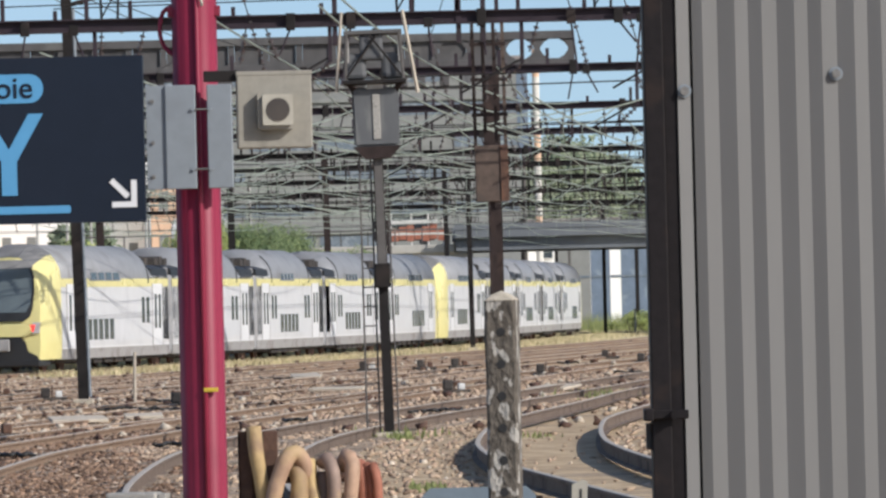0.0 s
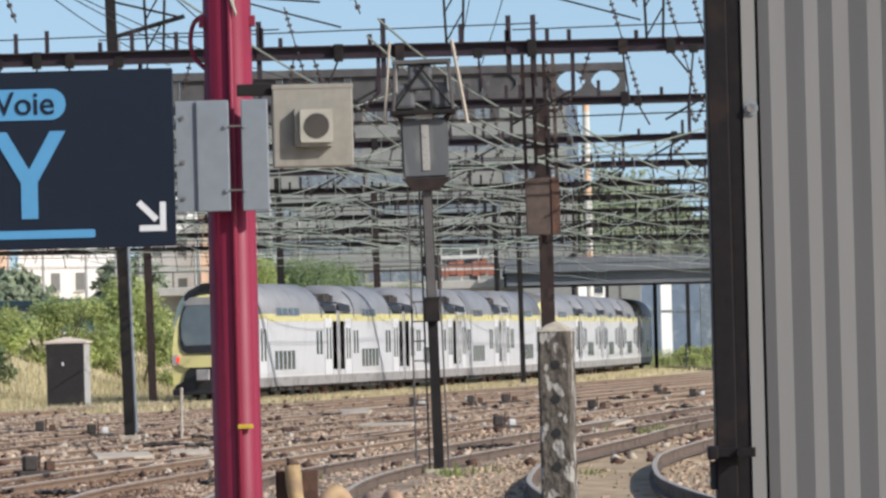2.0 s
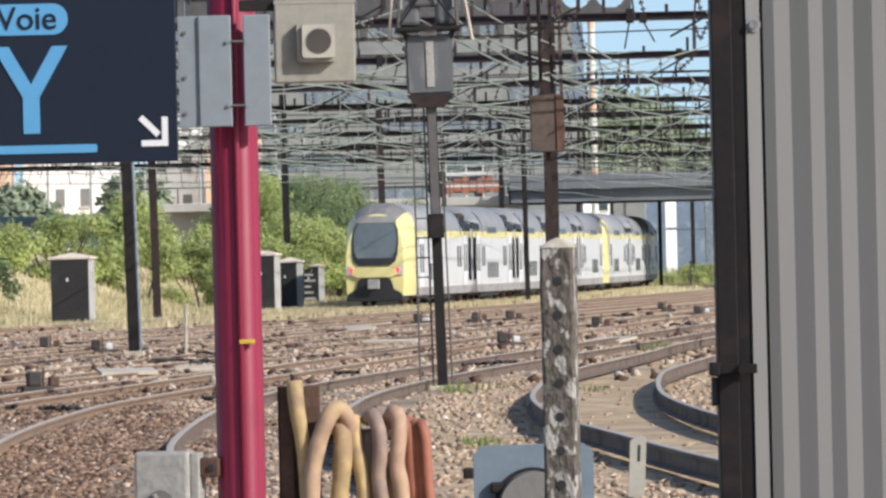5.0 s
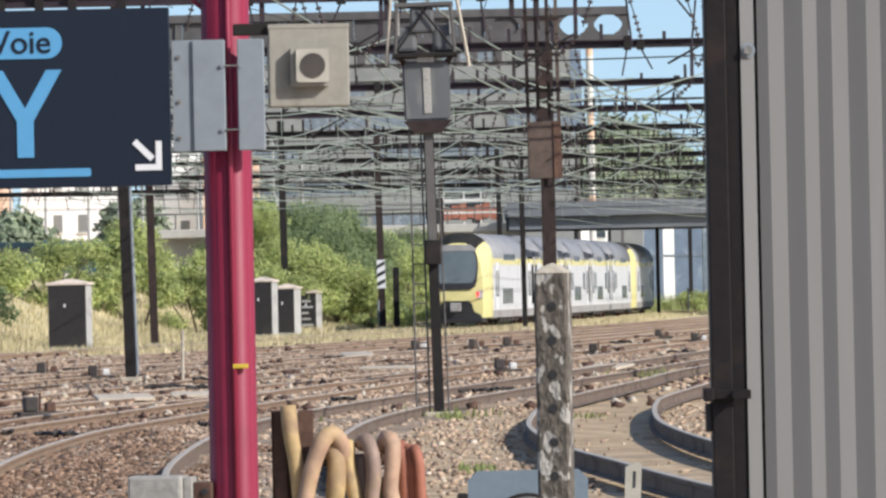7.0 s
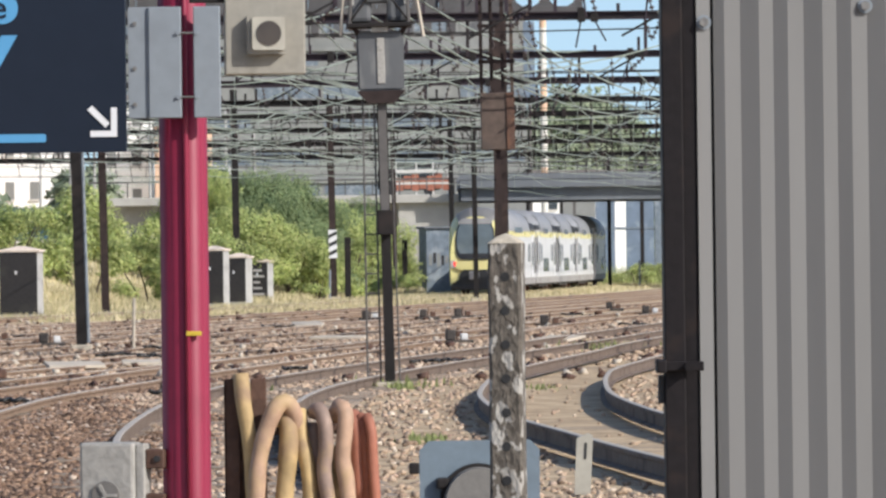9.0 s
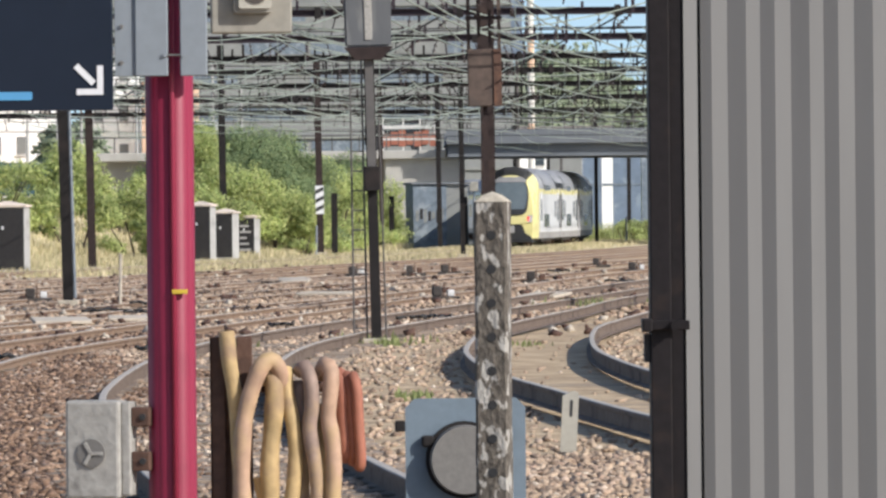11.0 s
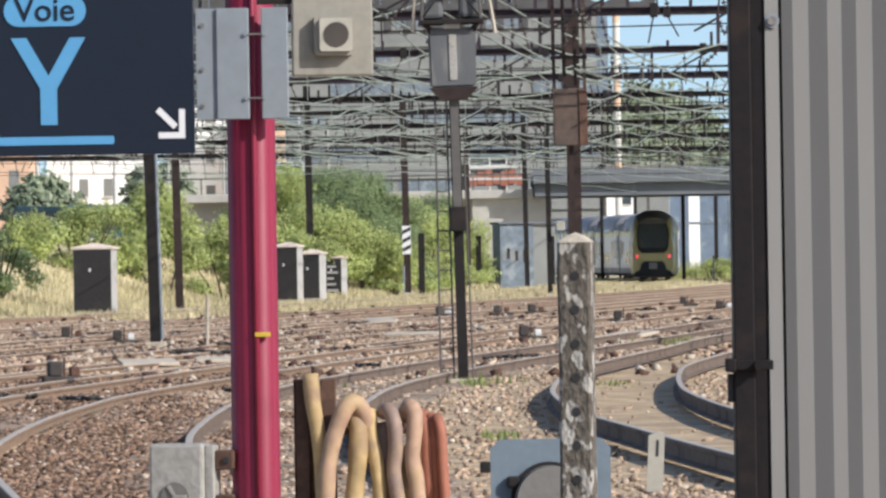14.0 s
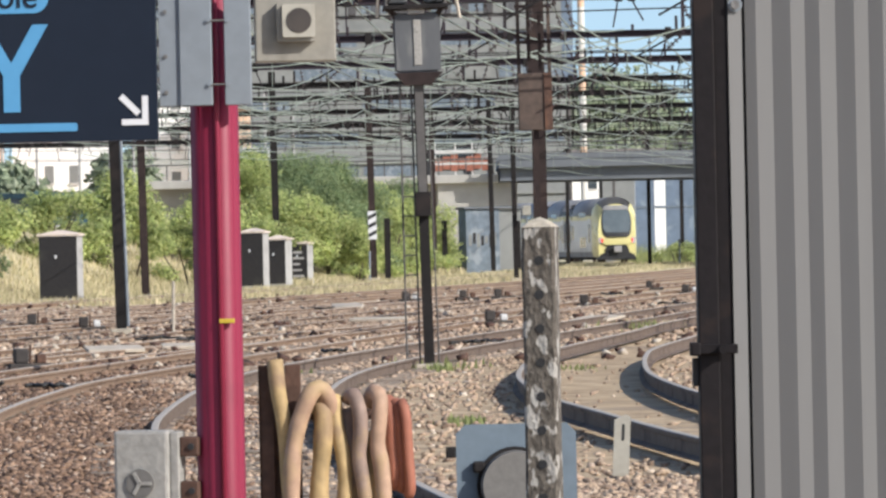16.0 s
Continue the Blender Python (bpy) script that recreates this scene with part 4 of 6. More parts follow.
def make_hoses():
    r = empty("hose_rack", Matrix.Translation((-0.428, 25.0, -0.004)), "rusty steel hose rack", "rack")
    bm = box(-0.277, -0.215, -0.02, 0.0, 0, 1.225, 0.004)
    add_box(bm, -0.277, -0.265, -0.02, 0.06, 0, 1.225, 0.003)
    add_box(bm, -0.245, -0.17, 0.002, 0.014, 0, 1.06, 0.003)
    part("upright", bm, M["rust"], r, "rusty channel upright")
    part("upright", box(-0.17, -0.107, 0.0, 0.025, 0, 1.225, 0.004), M["rust"], r)
    part("arm", tube((-0.2, 0.04, 1.02), (0.29, 0.04, 1.02), 0.024, seg=10), M["rust"], r)
    part("foot", box(-0.3, 0.3, -0.15, 0.2, 0, 0.03, 0.005), M["rust"], r)
    y = -0.06
    runs = [
        ("hose", [(-0.207, y, 1.245), (-0.197, y - 0.01, 1.126), (-0.179, y - 0.01, 1.01), (-0.168, y, 0.90), (-0.161, y, 0.76), (-0.158, y, 0.62), (-0.157, y, 0.45), (-0.15, y, 0.3)], 0.031),
        ("hose_pink", [(-0.14, y - 0.05, 0.30), (-0.145, y - 0.05, 0.49), (-0.150, y - 0.05, 0.67), (-0.145, y - 0.05, 0.83), (-0.127, y - 0.05, 0.945), (-0.100, y - 0.05, 1.035), (-0.066, y - 0.05, 1.108), (-0.032, y - 0.04, 1.13), (-0.002, y - 0.02, 1.10), (0.014, y + 0.02, 1.02)], 0.032),
        ("hose", [(-0.035, y + 0.01, 1.03), (-0.028, y, 1.07), (-0.016, y - 0.012, 0.99), (-0.027, y - 0.012, 0.85), (-0.039, y - 0.01, 0.72), (-0.037, y, 0.5), (-0.03, y, 0.28)], 0.034),
        ("hose", [(0.018, y + 0.04, 1.06), (0.026, y + 0.02, 1.085), (0.032, y + 0.01, 0.99), (0.055, y, 0.875), (0.064, y, 0.76), (0.055, y, 0.62), (0.037, y, 0.485), (0.03, y, 0.28)], 0.028),
        ("hose_grey", [(0.082, y + 0.04, 1.08), (0.105, y, 1.10), (0.128, y - 0.03, 1.04), (0.132, y - 0.035, 0.945), (0.123, y - 0.03, 0.85), (0.141, y - 0.03, 0.72), (0.150, y - 0.02, 0.60), (0.139, y, 0.485), (0.13, y, 0.28)], 0.027),
        ("hose_pink", [(0.165, y + 0.05, 1.06), (0.186, y + 0.01, 1.112), (0.211, y - 0.02, 1.08), (0.206, y - 0.03, 0.99), (0.198, y - 0.03, 0.90), (0.212, y - 0.03, 0.81), (0.218, y - 0.03, 0.67), (0.207, y - 0.02, 0.485), (0.2, y, 0.30)], 0.030),
        ("hose", [(-0.088, y + 0.01, 0.66), (-0.08, y + 0.01, 0.61), (-0.066, y + 0.01, 0.54), (-0.054, y + 0.01, 0.47), (-0.045, y + 0.01, 0.3)], 0.017),
        ("hose_grey", [(0.078, y + 0.06, 1.04), (0.084, y + 0.05, 0.95), (0.086, y + 0.05, 0.7), (0.09, y + 0.05, 0.4), (0.09, y + 0.05, 0.28)], 0.03),
        ("hose", [(0.178, y + 0.06, 0.95), (0.172, y + 0.06, 0.7), (0.18, y + 0.06, 0.4), (0.18, y + 0.06, 0.28)], 0.028),
    ]
    for key, pts, rad in runs:
        bm = bmesh.new()
        line = spline(pts, 0.025)
        sweep(bm, line, [rad * (1.1 + 0.16 * noise.noise(p * 9)) for p in line], 12)
        h = part("hose", bm, M[key], smooth=True)
        h.matrix_world = Matrix.Translation((-0.428, 25.0, -0.004))
        tagged(h, "thick faded rubber hose looped over the rack", "hose", "hoses on the rack")
    o = empty("orange_hose_coil", Matrix.Translation((-0.428, 25.0, -0.004)), "flattened orange hose coil hanging on the rack", "hose", "hoses on the rack")
    for x, dy, rad, low in ((0.238, 0.05, 0.038, 0.73), (0.272, 0.03, 0.024, 0.71), (0.298, 0.0, 0.023, 0.69)):
        bm = bmesh.new()
        sweep(bm, spline([(x - 0.015, dy + 0.03, 1.03), (x, dy, 1.06), (x + 0.015, dy - 0.02, 1.0), (x + 0.02, dy - 0.02, 0.88), (x + 0.028, dy - 0.02, low + 0.04), (x + 0.02, dy, low)], 0.03), rad, 10)
        part("strand", bm, M["terracotta"], o, smooth=True)


make_hoses()


def make_small_boxes():
    b = empty("junction_box", Matrix.Translation((-1.030, 22.5, 0.008)) @ pose(0, 0, 0, 0, 0, -14), "weathered grey junction box with a round lid beside the red post", "junction box")
    part("housing", box(-0.12, 0.085, -0.06, 0.06, 0.68, 1.035, 0.012), M["boxgrey"], b)
    part("side_case", box(0.085, 0.12, -0.04, 0.05, 0.69, 1.03, 0.006), M["boxgrey"], b)
    part("lid_rim", tube((-0.02, -0.06, 0.845), (-0.02, -0.068, 0.845), 0.052, seg=24), M["lampgrey"], b, "round lid")
    bm = bmesh.new()
    for a in (90, 210, 330):
        add_box(bm, -0.006, 0.006, -0.074, -0.066, 0, 0.045, m=Matrix.Translation((-0.02, 0, 0.845)) @ pose(0, 0, 0, 0, a, 0))
    part("lid_spokes", bm, M["boxgrey"], b)
    part("leg", box(-0.03, 0.03, 0.0, 0.05, 0, 0.68, 0.004), M["rust"], b)
    for z in (0.78, 0.94):
        part("coupling", box(0.12, 0.19, -0.03, 0.03, z, z + 0.07, 0.006), M["rust"], b, "rusty pipe coupling")
    for z in (0.815, 0.975):
        part("plug", tube((0.165, -0.03, z), (0.165, -0.038, z), 0.012, seg=10), M["dark"], b)
    s = empty("shunting_signal", Matrix.Translation((0.425, 33.0, 0)) @ pose(0, 0, 0, 0, 0, 4), "blue-grey ground signal plate with a round lamp back", "railway signal")
    o = rounded(-0.32, 0.32, 0.10, 0.725, 0.05, 1)
    part("plate", prism(bmesh.new(), o, 0.0, 0.015), M["bluegrey"], s, "blue-grey backing plate")
    bm = tube((-0.01, 0.0, 0.40), (-0.01, -0.12, 0.40), 0.19, 0.18, seg=32)
    part("lamp_back", bm, M["lampgrey"], s, "grey round lamp back")
    part("lamp_ring", tube((-0.01, -0.01, 0.40), (-0.01, -0.04, 0.40), 0.205, seg=32), M["blacksteel"], s, "black ring")
    part("hinge", box(-0.235, -0.17, -0.06, 0.0, 0.47, 0.53, 0.012), M["blacksteel"], s)
    part("side_lug", box(-0.375, -0.32, -0.01, 0.02, 0.55, 0.61, 0.008), M["blacksteel"], s)
    part("foot", box(-0.2, 0.3, -0.1, 0.12, 0, 0.10, 0.01), M["concrete_cap"], s, "concrete foot")
    p = empty("marker_post", Matrix.Translation((1.317, 44.7, 0)) @ pose(0, 0, 0, 0, 3, 0), "small cream marker post lettered 1 in the ballast", "marker post")
    part("board", prism(bmesh.new(), [(-0.058, -0.02), (0.058, -0.02), (0.058, 0.41), (0.02, 0.425), (-0.058, 0.385)], -0.02, 0.02), M["cream"], p)
    me = text_mesh("1", 0.17)
    me.materials.append(M["dark"])
    d = new("digit", me)
    d.parent = p
    d.matrix_local = pose(0.008, -0.023, 0.29, 90, 0, 0)
    pl = empty("platform_edge", Matrix(), "worn concrete edge slab", "kerb", kind="structure")
    part("slab", box(-2.2, 2.0, 31.0, 31.9, -0.06, 0.075, 0.015), M["concrete_cap"], pl)


make_small_boxes()


# ---- ballast, sleepers and clutter of the yard ----
def scatter(name, pts, size, seed, material, label, category, squash=0.7, sink=0.25):
    """Angular stones, each a deformed octahedron, joined as one object."""
    rng = np.random.default_rng(seed)
    n = len(pts)
    base = np.array([(1, 0, 0), (-1, 0, 0), (0, 1, 0), (0, -1, 0), (0, 0, 1), (0, 0, -1)], float)
    tri = np.array([(0, 2, 4), (2, 1, 4), (1, 3, 4), (3, 0, 4), (2, 0, 5), (1, 2, 5), (3, 1, 5), (0, 3, 5)])
    v = base[None] * rng.uniform(0.55, 1.25, (n, 6, 1)) + rng.uniform(-0.35, 0.35, (n, 6, 3))
    q = rng.normal(size=(n, 4))
    q /= np.linalg.norm(q, axis=1, keepdims=True)
    w, x, y, z = q.T
    rot = np.stack([1 - 2 * (y * y + z * z), 2 * (x * y - z * w), 2 * (x * z + y * w), 2 * (x * y + z * w), 1 - 2 * (x * x + z * z), 2 * (y * z - x * w),
                    2 * (x * z - y * w), 2 * (y * z + x * w), 1 - 2 * (x * x + y * y)], 1).reshape(n, 3, 3)
    v = np.einsum("nij,nkj->nki", rot, v)
    s = size * rng.uniform(0.6, 1.45, (n, 1, 1))
    v = v * s
    v[:, :, 2] *= squash
    v += pts[:, None, :]
    v[:, :, 2] += s[:, :, 0] * squash * (1 - 2 * sink) * 0.6
    faces = (tri[None] + 6 * np.arange(n)[:, None, None]).reshape(-1, 3)
    me = bpy.data.meshes.new(name)
    me.vertices.add(n * 6)
    me.vertices.foreach_set("co", v.reshape(-1).astype(np.float32))
    me.loops.add(len(faces) * 3)
    me.loops.foreach_set("vertex_index", faces.reshape(-1).astype(np.int32))
    me.polygons.add(len(faces))
    me.polygons.foreach_set("loop_start", np.arange(0, len(faces) * 3, 3, dtype=np.int32))
    me.update(calc_edges=True)
    me.materials.append(material)
    return tagged(new(name, me), label, category, kind="stuff")


def track_x(key, ys):
    p = np.array([(v.y, v.x) for v in LINES[key]])
    return np.interp(ys, p[:, 0], p[:, 1], left=999, right=999)


def bed_points(y0, y1, density, seed, keep_in_track):
    rng = np.random.default_rng(seed)
    n = int(density * 0.0745 * (y1 * y1 - y0 * y0))
    y = np.sqrt(rng.uniform(y0 * y0, y1 * y1, n))
    x = rng.uniform(-1, 1, n) * (0.0745 * y + 0.3)
    ok = np.ones(n, bool)
    for key in "abcdefghim":
        d = np.abs(x - track_x(key, y))
        ok &= ~((np.abs(d - 0.753) < 0.085))
        ok &= ~((d < 0.70) & (rng.uniform(size=n) > keep_in_track.get(key, 0.5)))
    # the walkway between and beyond the two near tracks is trodden sand
    sand = (x > track_x("a", y) + 0.85) & (y > 44) & (y < 112)
    ok &= ~(sand & (rng.uniform(size=n) > 0.1))
    x, y = x[ok], y[ok]
    z = np.array([ground_z(a, b) for a, b in zip(x, y)]) - 0.03
    z += 0.02 * np.array([noise.noise((a * 0.9, b * 0.35, 7)) for a, b in zip(x, y)])
    return np.stack([x, y, z], 1)


KEEP = {"a": 0.35, "b": 0.1, "c": 0.7}
for _y0, _y1, _n, _size, _seed in ((29, 48, 250, 0.036, 1), (48, 76, 180, 0.038, 5), (76, 100, 105, 0.044, 2)):
    _pts = bed_points(_y0, _y1, _n, _seed, KEEP)
    # rustier stones lie left of the near track, dustier ones right of it
    _near = track_x("a", np.maximum(_pts[:, 1], 31.0))
    _rust = _pts[:, 0] + 0.5 * np.sin(_pts[:, 1] * 0.7) < _near - (0.3 if _y1 < 100 else 2.0)
    scatter("ballast", _pts[_rust], _size, _seed, M["stone_dark"], "loose rusty brown ballast stones", "ballast")
    scatter("ballast", _pts[~_rust], _size, _seed + 10, M["stone"], "loose tan and grey ballast stones", "ballast")
scatter("ballast", bed_points(100, 190, 24, 3, {}), 0.062, 3, M["stone"], "scattered brown ballast stones", "ballast")



def debris(n, seed):
    rng = np.random.default_rng(seed)
    y = rng.uniform(92, 235, n)
    x = rng.uniform(-1, 1, n) * 0.074 * y
    ok = np.ones(n, bool)
    for key in "abcdefghim":
        ok &= np.abs(np.abs(x - track_x(key, y)) - 0.753) > 0.2
    x, y = x[ok], y[ok]
    return np.stack([x, y, np.array([ground_z(a, b) for a, b in zip(x, y)]) - 0.01], 1)


scatter("debris", debris(560, 21), 0.115, 21, M["rust"], "dark rusty scraps and clamps between the rails", "debris")
scatter("debris", debris(420, 22), 0.09, 22, M["plank"], "pale broken stones and wood between the rails", "debris")


def make_sleepers():
    bm = box(-1.28, 1.28, -0.13, 0.13, -0.1, 0.012, 0.012)
    me = bpy.data.meshes.new("sleeper")
    bm.to_mesh(me)
    bm.free()
    me.materials.append(M["sleeper"])
    rng = random.Random(4)
    for key, y0, y1 in (("a", 30, 125), ("b", 34, 125), ("c", 62, 120)):
        pts = LINES[key]
        run, nxt = 0.0, 0.0
        for p, q in zip(pts, pts[1:]):
            seg = (q - p).length
            while nxt <= run + seg:
                c = p.lerp(q, (nxt - run) / seg)
                nxt += 0.62
                if y0 < c.y < y1:
                    d = q - p
                    ob = new("sleeper", me)
                    ob.parent = TRACK_OBS[key]
                    ob.matrix_local = Matrix.Translation((c.x, c.y, c.z + rng.uniform(-0.012, 0.008) - (0.05 if key == "b" else 0.022))) @ pose(0, 0, 0, 0, 0, math.degrees(math.atan2(-d.x, d.y)) + rng.uniform(-1.5, 1.5))
            run += seg


make_sleepers()


def point_machine(x, y, turn, pale):
    z = ground_z(x, y)
    e = empty("point_machine", Matrix.Translation((x, y, z)) @ pose(0, 0, 0, 0, 0, turn), "small grey and white point machine between the rails", "point machine", "point machines of the yard")
    part("base", box(-0.55, 0.55, -0.3, 0.3, -0.06, 0.10, 0.02), M["tunder"], e, "dark steel base")
    part("motor_case", box(-0.42, -0.08, -0.24, 0.24, 0.10, 0.42, 0.05), M["tunder"], e, "dark motor case")
    part("side_case", box(0.12, 0.36, -0.18, 0.18, 0.10, 0.30, 0.03), M["motorbox"] if pale else M["rust"], e, "white case" if pale else "rusty case")
    part("lever", tube((-0.02, 0, 0.1), (0.0, 0.03, 0.5), 0.03, seg=8), M["rust"], e, "rusty lever")
    part("rod", tube((-1.3, 0.1, 0.08), (-0.5, 0.1, 0.08), 0.03, seg=8), M["rail"], e)
    for o in e.children:
        o.scale = (0.62, 0.62, 0.72)


for _x, _y, _t, _p in ((-7.9, 142, 5, 1), (-6.2, 95, 12, 0), (-0.8, 193, -4, 1), (1.0, 194, 3, 0), (2.1, 196, 8, 0), (1.35, 138, 6, 1), (7.6, 217, 0, 0), (8.1, 198, 3, 1), (-9.6, 150, 0, 0), (-4.4, 128, 9, 0), (4.2, 170, 4, 0)):
    point_machine(_x, _y, _t, _p)


def board(x, y, length, turn, w=0.32):
    bm = box(-length / 2, length / 2, -w / 2, w / 2, 0.0, 0.06, 0.01)
    me = bpy.data.meshes.new("board")
    bm.to_mesh(me)
    bm.free()
    me.materials.append(M["plank"])
    e = new("board", me)
    e.matrix_world = Matrix.Translation((x, y, ground_z(x, y) + 0.03)) @ pose(0, 0, 0, 3, 0, turn)
    tagged(e, "pale weathered board lying between the rails", "board", "boards in the yard")


for _b in ((-5.7, 110, 1.0, 8, 1.1), (-2.5, 175, 0.9, -4, 1.0), (-1.35, 146, 1.3, -9, 0.6), (-4.6, 112, 0.7, 4, 0.8), (3.6, 139, 0.9, -20, 1.3), (3.5, 210, 0.8, 0, 1.4), (-2.6, 180, 0.8, 3, 0.8)):
    board(_b[0], _b[1], _b[2], _b[3], _b[4])


def dark_cable(x, y, seed, size):
    rng = random.Random(seed)
    pts = [(x + size * (k / 7 - 0.5), y + rng.uniform(-0.25, 0.25), ground_z(x, y) + 0.03 + 0.05 * rng.random()) for k in range(8)]
    bm = bmesh.new()
    sweep(bm, spline(pts, 0.08), 0.03, 7)
    o = part("cable", bm, M["cable"], smooth=True)
    tagged(o, "black cable lying on the ballast", "cable", "cables in the yard")


for _i, (_x, _y, _s) in enumerate(((0.45, 110, 0.6), (0.95, 111, 0.5), (-3.3, 173, 0.9), (-4.6, 121, 0.9), (-5.4, 124, 1.2), (-5.0, 133, 0.8), (-1.7, 103, 0.4), (2.4, 196, 0.8), (5.6, 198, 0.7), (6.4, 168, 0.8), (-5.9, 80, 0.6), (-4.9, 78, 0.5), (-3.1, 83, 0.4))):
    dark_cable(_x, _y, _i, _s)


def stake(x, y, h, key, r=0.035):
    o = part("stake", tube((0, 0, 0), (0.02, 0, h), r, seg=8), M[key])
    o.matrix_world = Matrix.Translation((x, y, ground_z(x, y)))
    tagged(o, "pale wooden marker stake in the ballast", "stake", "marker stakes")


stake(-5.65, 133.6, 1.12, "plank")
stake(-3.15, 296, 1.4, "galva", 0.05)
stake(14.6, 372, 1.6, "galva", 0.06)


# ---- equipment cabinets beside the line ----
def cabinet(x, y, w, d, h, turn, marks=False):
    e = empty("trackside_cabinet", Matrix.Translation((x, y, ground_z(x, y))) @ pose(0, 0, 0, 0, 0, turn), "dark grey trackside cabinet with a pale pitched cap", "cabinet", "cabinets beside the line")
    part("plinth", box(-w / 2 - 0.03, w / 2 + 0.03, -d / 2 - 0.03, d / 2 + 0.03, -0.1, 0.1, 0.01), M["cab_side"], e)
    part("body", box(-w / 2, w / 2, -d / 2, d / 2, 0.1, h - 0.14, 0.01), M["cab_side"], e, "grey metal body")
    dr = part("door", box(-w / 2 + 0.02, w / 2 - 0.02, -d / 2 - 0.03, -d / 2 - 0.003, 0.12, h - 0.17, 0.006), M["cab_dark"], e, "dark grey door")
    part("handle", box(-0.12, -0.05, -d / 2 - 0.05, -d / 2 - 0.03, h * 0.62, h * 0.62 + 0.12, 0.004), M["white"], dr, "white lock plate")
    bm = bmesh.new()
    o = 0.07
    lo = [bm.verts.new(p) for p in ((-w / 2 - o, -d / 2 - o, h - 0.14), (w / 2 + o, -d / 2 - o, h - 0.14), (w / 2 + o, d / 2 + o, h - 0.14), (-w / 2 - o, d / 2 + o, h - 0.14))]
    mid = [bm.verts.new(v.co + Vector((0, 0, 0.06))) for v in lo]
    top = [bm.verts.new((-w * 0.08, 0, h + 0.07)), bm.verts.new((w * 0.08, 0, h + 0.07))]
    bm.faces.new(lo[::-1])
    for k in range(4):
        bm.faces.new((lo[k], lo[(k + 1) % 4], mid[(k + 1) % 4], mid[k]))
    bm.faces.new((mid[0], mid[1], top[1], top[0]))
    bm.faces.new((mid[1], mid[2], top[1]))
    bm.faces.new((mid[2], mid[3], top[0], top[1]))
    bm.faces.new((mid[3], mid[0], top[0]))
    part("cap", bm, M["cab_roof"], e, "pale concrete cap")
    if marks:
        for k in range(5):
            part("painted_mark", box(-w * 0.35, w * 0.3 - 0.1 * (k % 3), -d / 2 - 0.034, -d / 2 - 0.031, 0.3 + k * 0.27, 0.3 + k * 0.27 + 0.10), M["cab_side"], dr, "pale sprayed mark")


cabinet(-13.0, 216, 1.36, 0.9, 2.42, -9)
cabinet(-7.5, 258, 1.0, 1.0, 2.45, -12)
cabinet(-6.75, 268, 0.9, 1.2, 2.15, -12)
cabinet(-6.1, 284, 0.8, 1.1, 1.95, -12, True)


# ---- masts and signals ----
def mast(x, y, top, w, key, label, lean=0.0, stripes=False, arm=0.0):
    e = empty("overhead_line_mast", Matrix.Translation((x, y, ground_z(x, y) - 0.05)) @ pose(0, 0, 0, 0, lean, 0), label, "mast", "masts of the overhead line")
    part("shaft", i_section(bmesh.new(), w, w, 0.03, 0, top), M[key], e)
    part("footing", box(-w, w, -w, w, -0.1, 0.16, 0.02), M["concrete_cap"], e, "concrete footing")
    if stripes:
        pl = part("plate", box(-0.2, 0.2, -w / 2 - 0.03, -w / 2 - 0.005, 2.0, 3.35), M["white"], e, "white plate with dark diagonal bars")
        for k in range(3):
            bm = prism(bmesh.new(), [(-0.19, 2.1 + 0.42 * k), (0.19, 2.28 + 0.42 * k), (0.19, 2.46 + 0.42 * k), (-0.19, 2.28 + 0.42 * k)], -w / 2 - 0.036, -w / 2 - 0.032)
            part("bar", bm, M["dark"], pl)
    if arm:
        part("bracket_arm", tube((0, 0, top - 0.9), (arm, 0, top - 0.5), 0.05, seg=8), M[key], e)
        part("stay", tube((0, 0, top - 0.1), (arm * 0.9, 0, top - 0.5), 0.025, seg=6), M["wire_dark"], e)
    return e


MAST_LABEL = "dark steel overhead line mast beside the tracks"
mast(-6.83, 135, 9.7, 0.22, "blacksteel", MAST_LABEL, -1.2, arm=1.6)
# a pale tube is added for the light along this mast's right edge
part("cable_pipe", tube((-6.68, 134.9, -0.05), (-6.86, 134.9, 8.5), 0.035, seg=8), M["galva"]).name = "downpipe"
tagged(bpy.data.objects["downpipe"], "added thin pale tube for the bright right edge of the dark mast", "pipe")
mast(-10.5, 225, 9.0, 0.28, "brownmast", "brown steel overhead line mast by the bank", -0.8)
mast(-16.8, 212, 9.4, 0.30, "brownmast", "brown steel overhead line mast by the bank", -0.5)
mast(-7.3, 287, 9.6, 0.32, "blacksteel", MAST_LABEL, -0.6)
mast(-2.94, 297, 9.6, 0.32, "brownmast", "brown steel mast with a white barred plate", -0.8, stripes=True)
mast(0.0, 332, 9.0, 0.24, "brownmast", "brown steel overhead line mast by the bank", -0.5)
mast(3.12, 335, 9.4, 0.26, "blacksteel", MAST_LABEL, -0.7)
mast(3.57, 275, 8.0, 0.22, "blacksteel", MAST_LABEL, -0.5)
mast(12.9, 374, 8.0, 0.22, "blacksteel", MAST_LABEL, 0)
mast(16.7, 420, 8.2, 0.26, "blacksteel", MAST_LABEL, 0)
mast(8.6, 402, 7.6, 0.22, "blacksteel", MAST_LABEL, 0)
mast(5.0, 385, 7.4, 0.22, "blacksteel", MAST_LABEL, 0)
mast(11.6, 432, 7.6, 0.2, "blacksteel", MAST_LABEL, 0)
mast(12.6, 436, 7.6, 0.2, "greymast", "grey overhead line mast beyond the bridge", 0)
mast(-24.5, 180, 9.4, 0.30, "brownmast", "brown steel overhead line mast by the bank", 0)
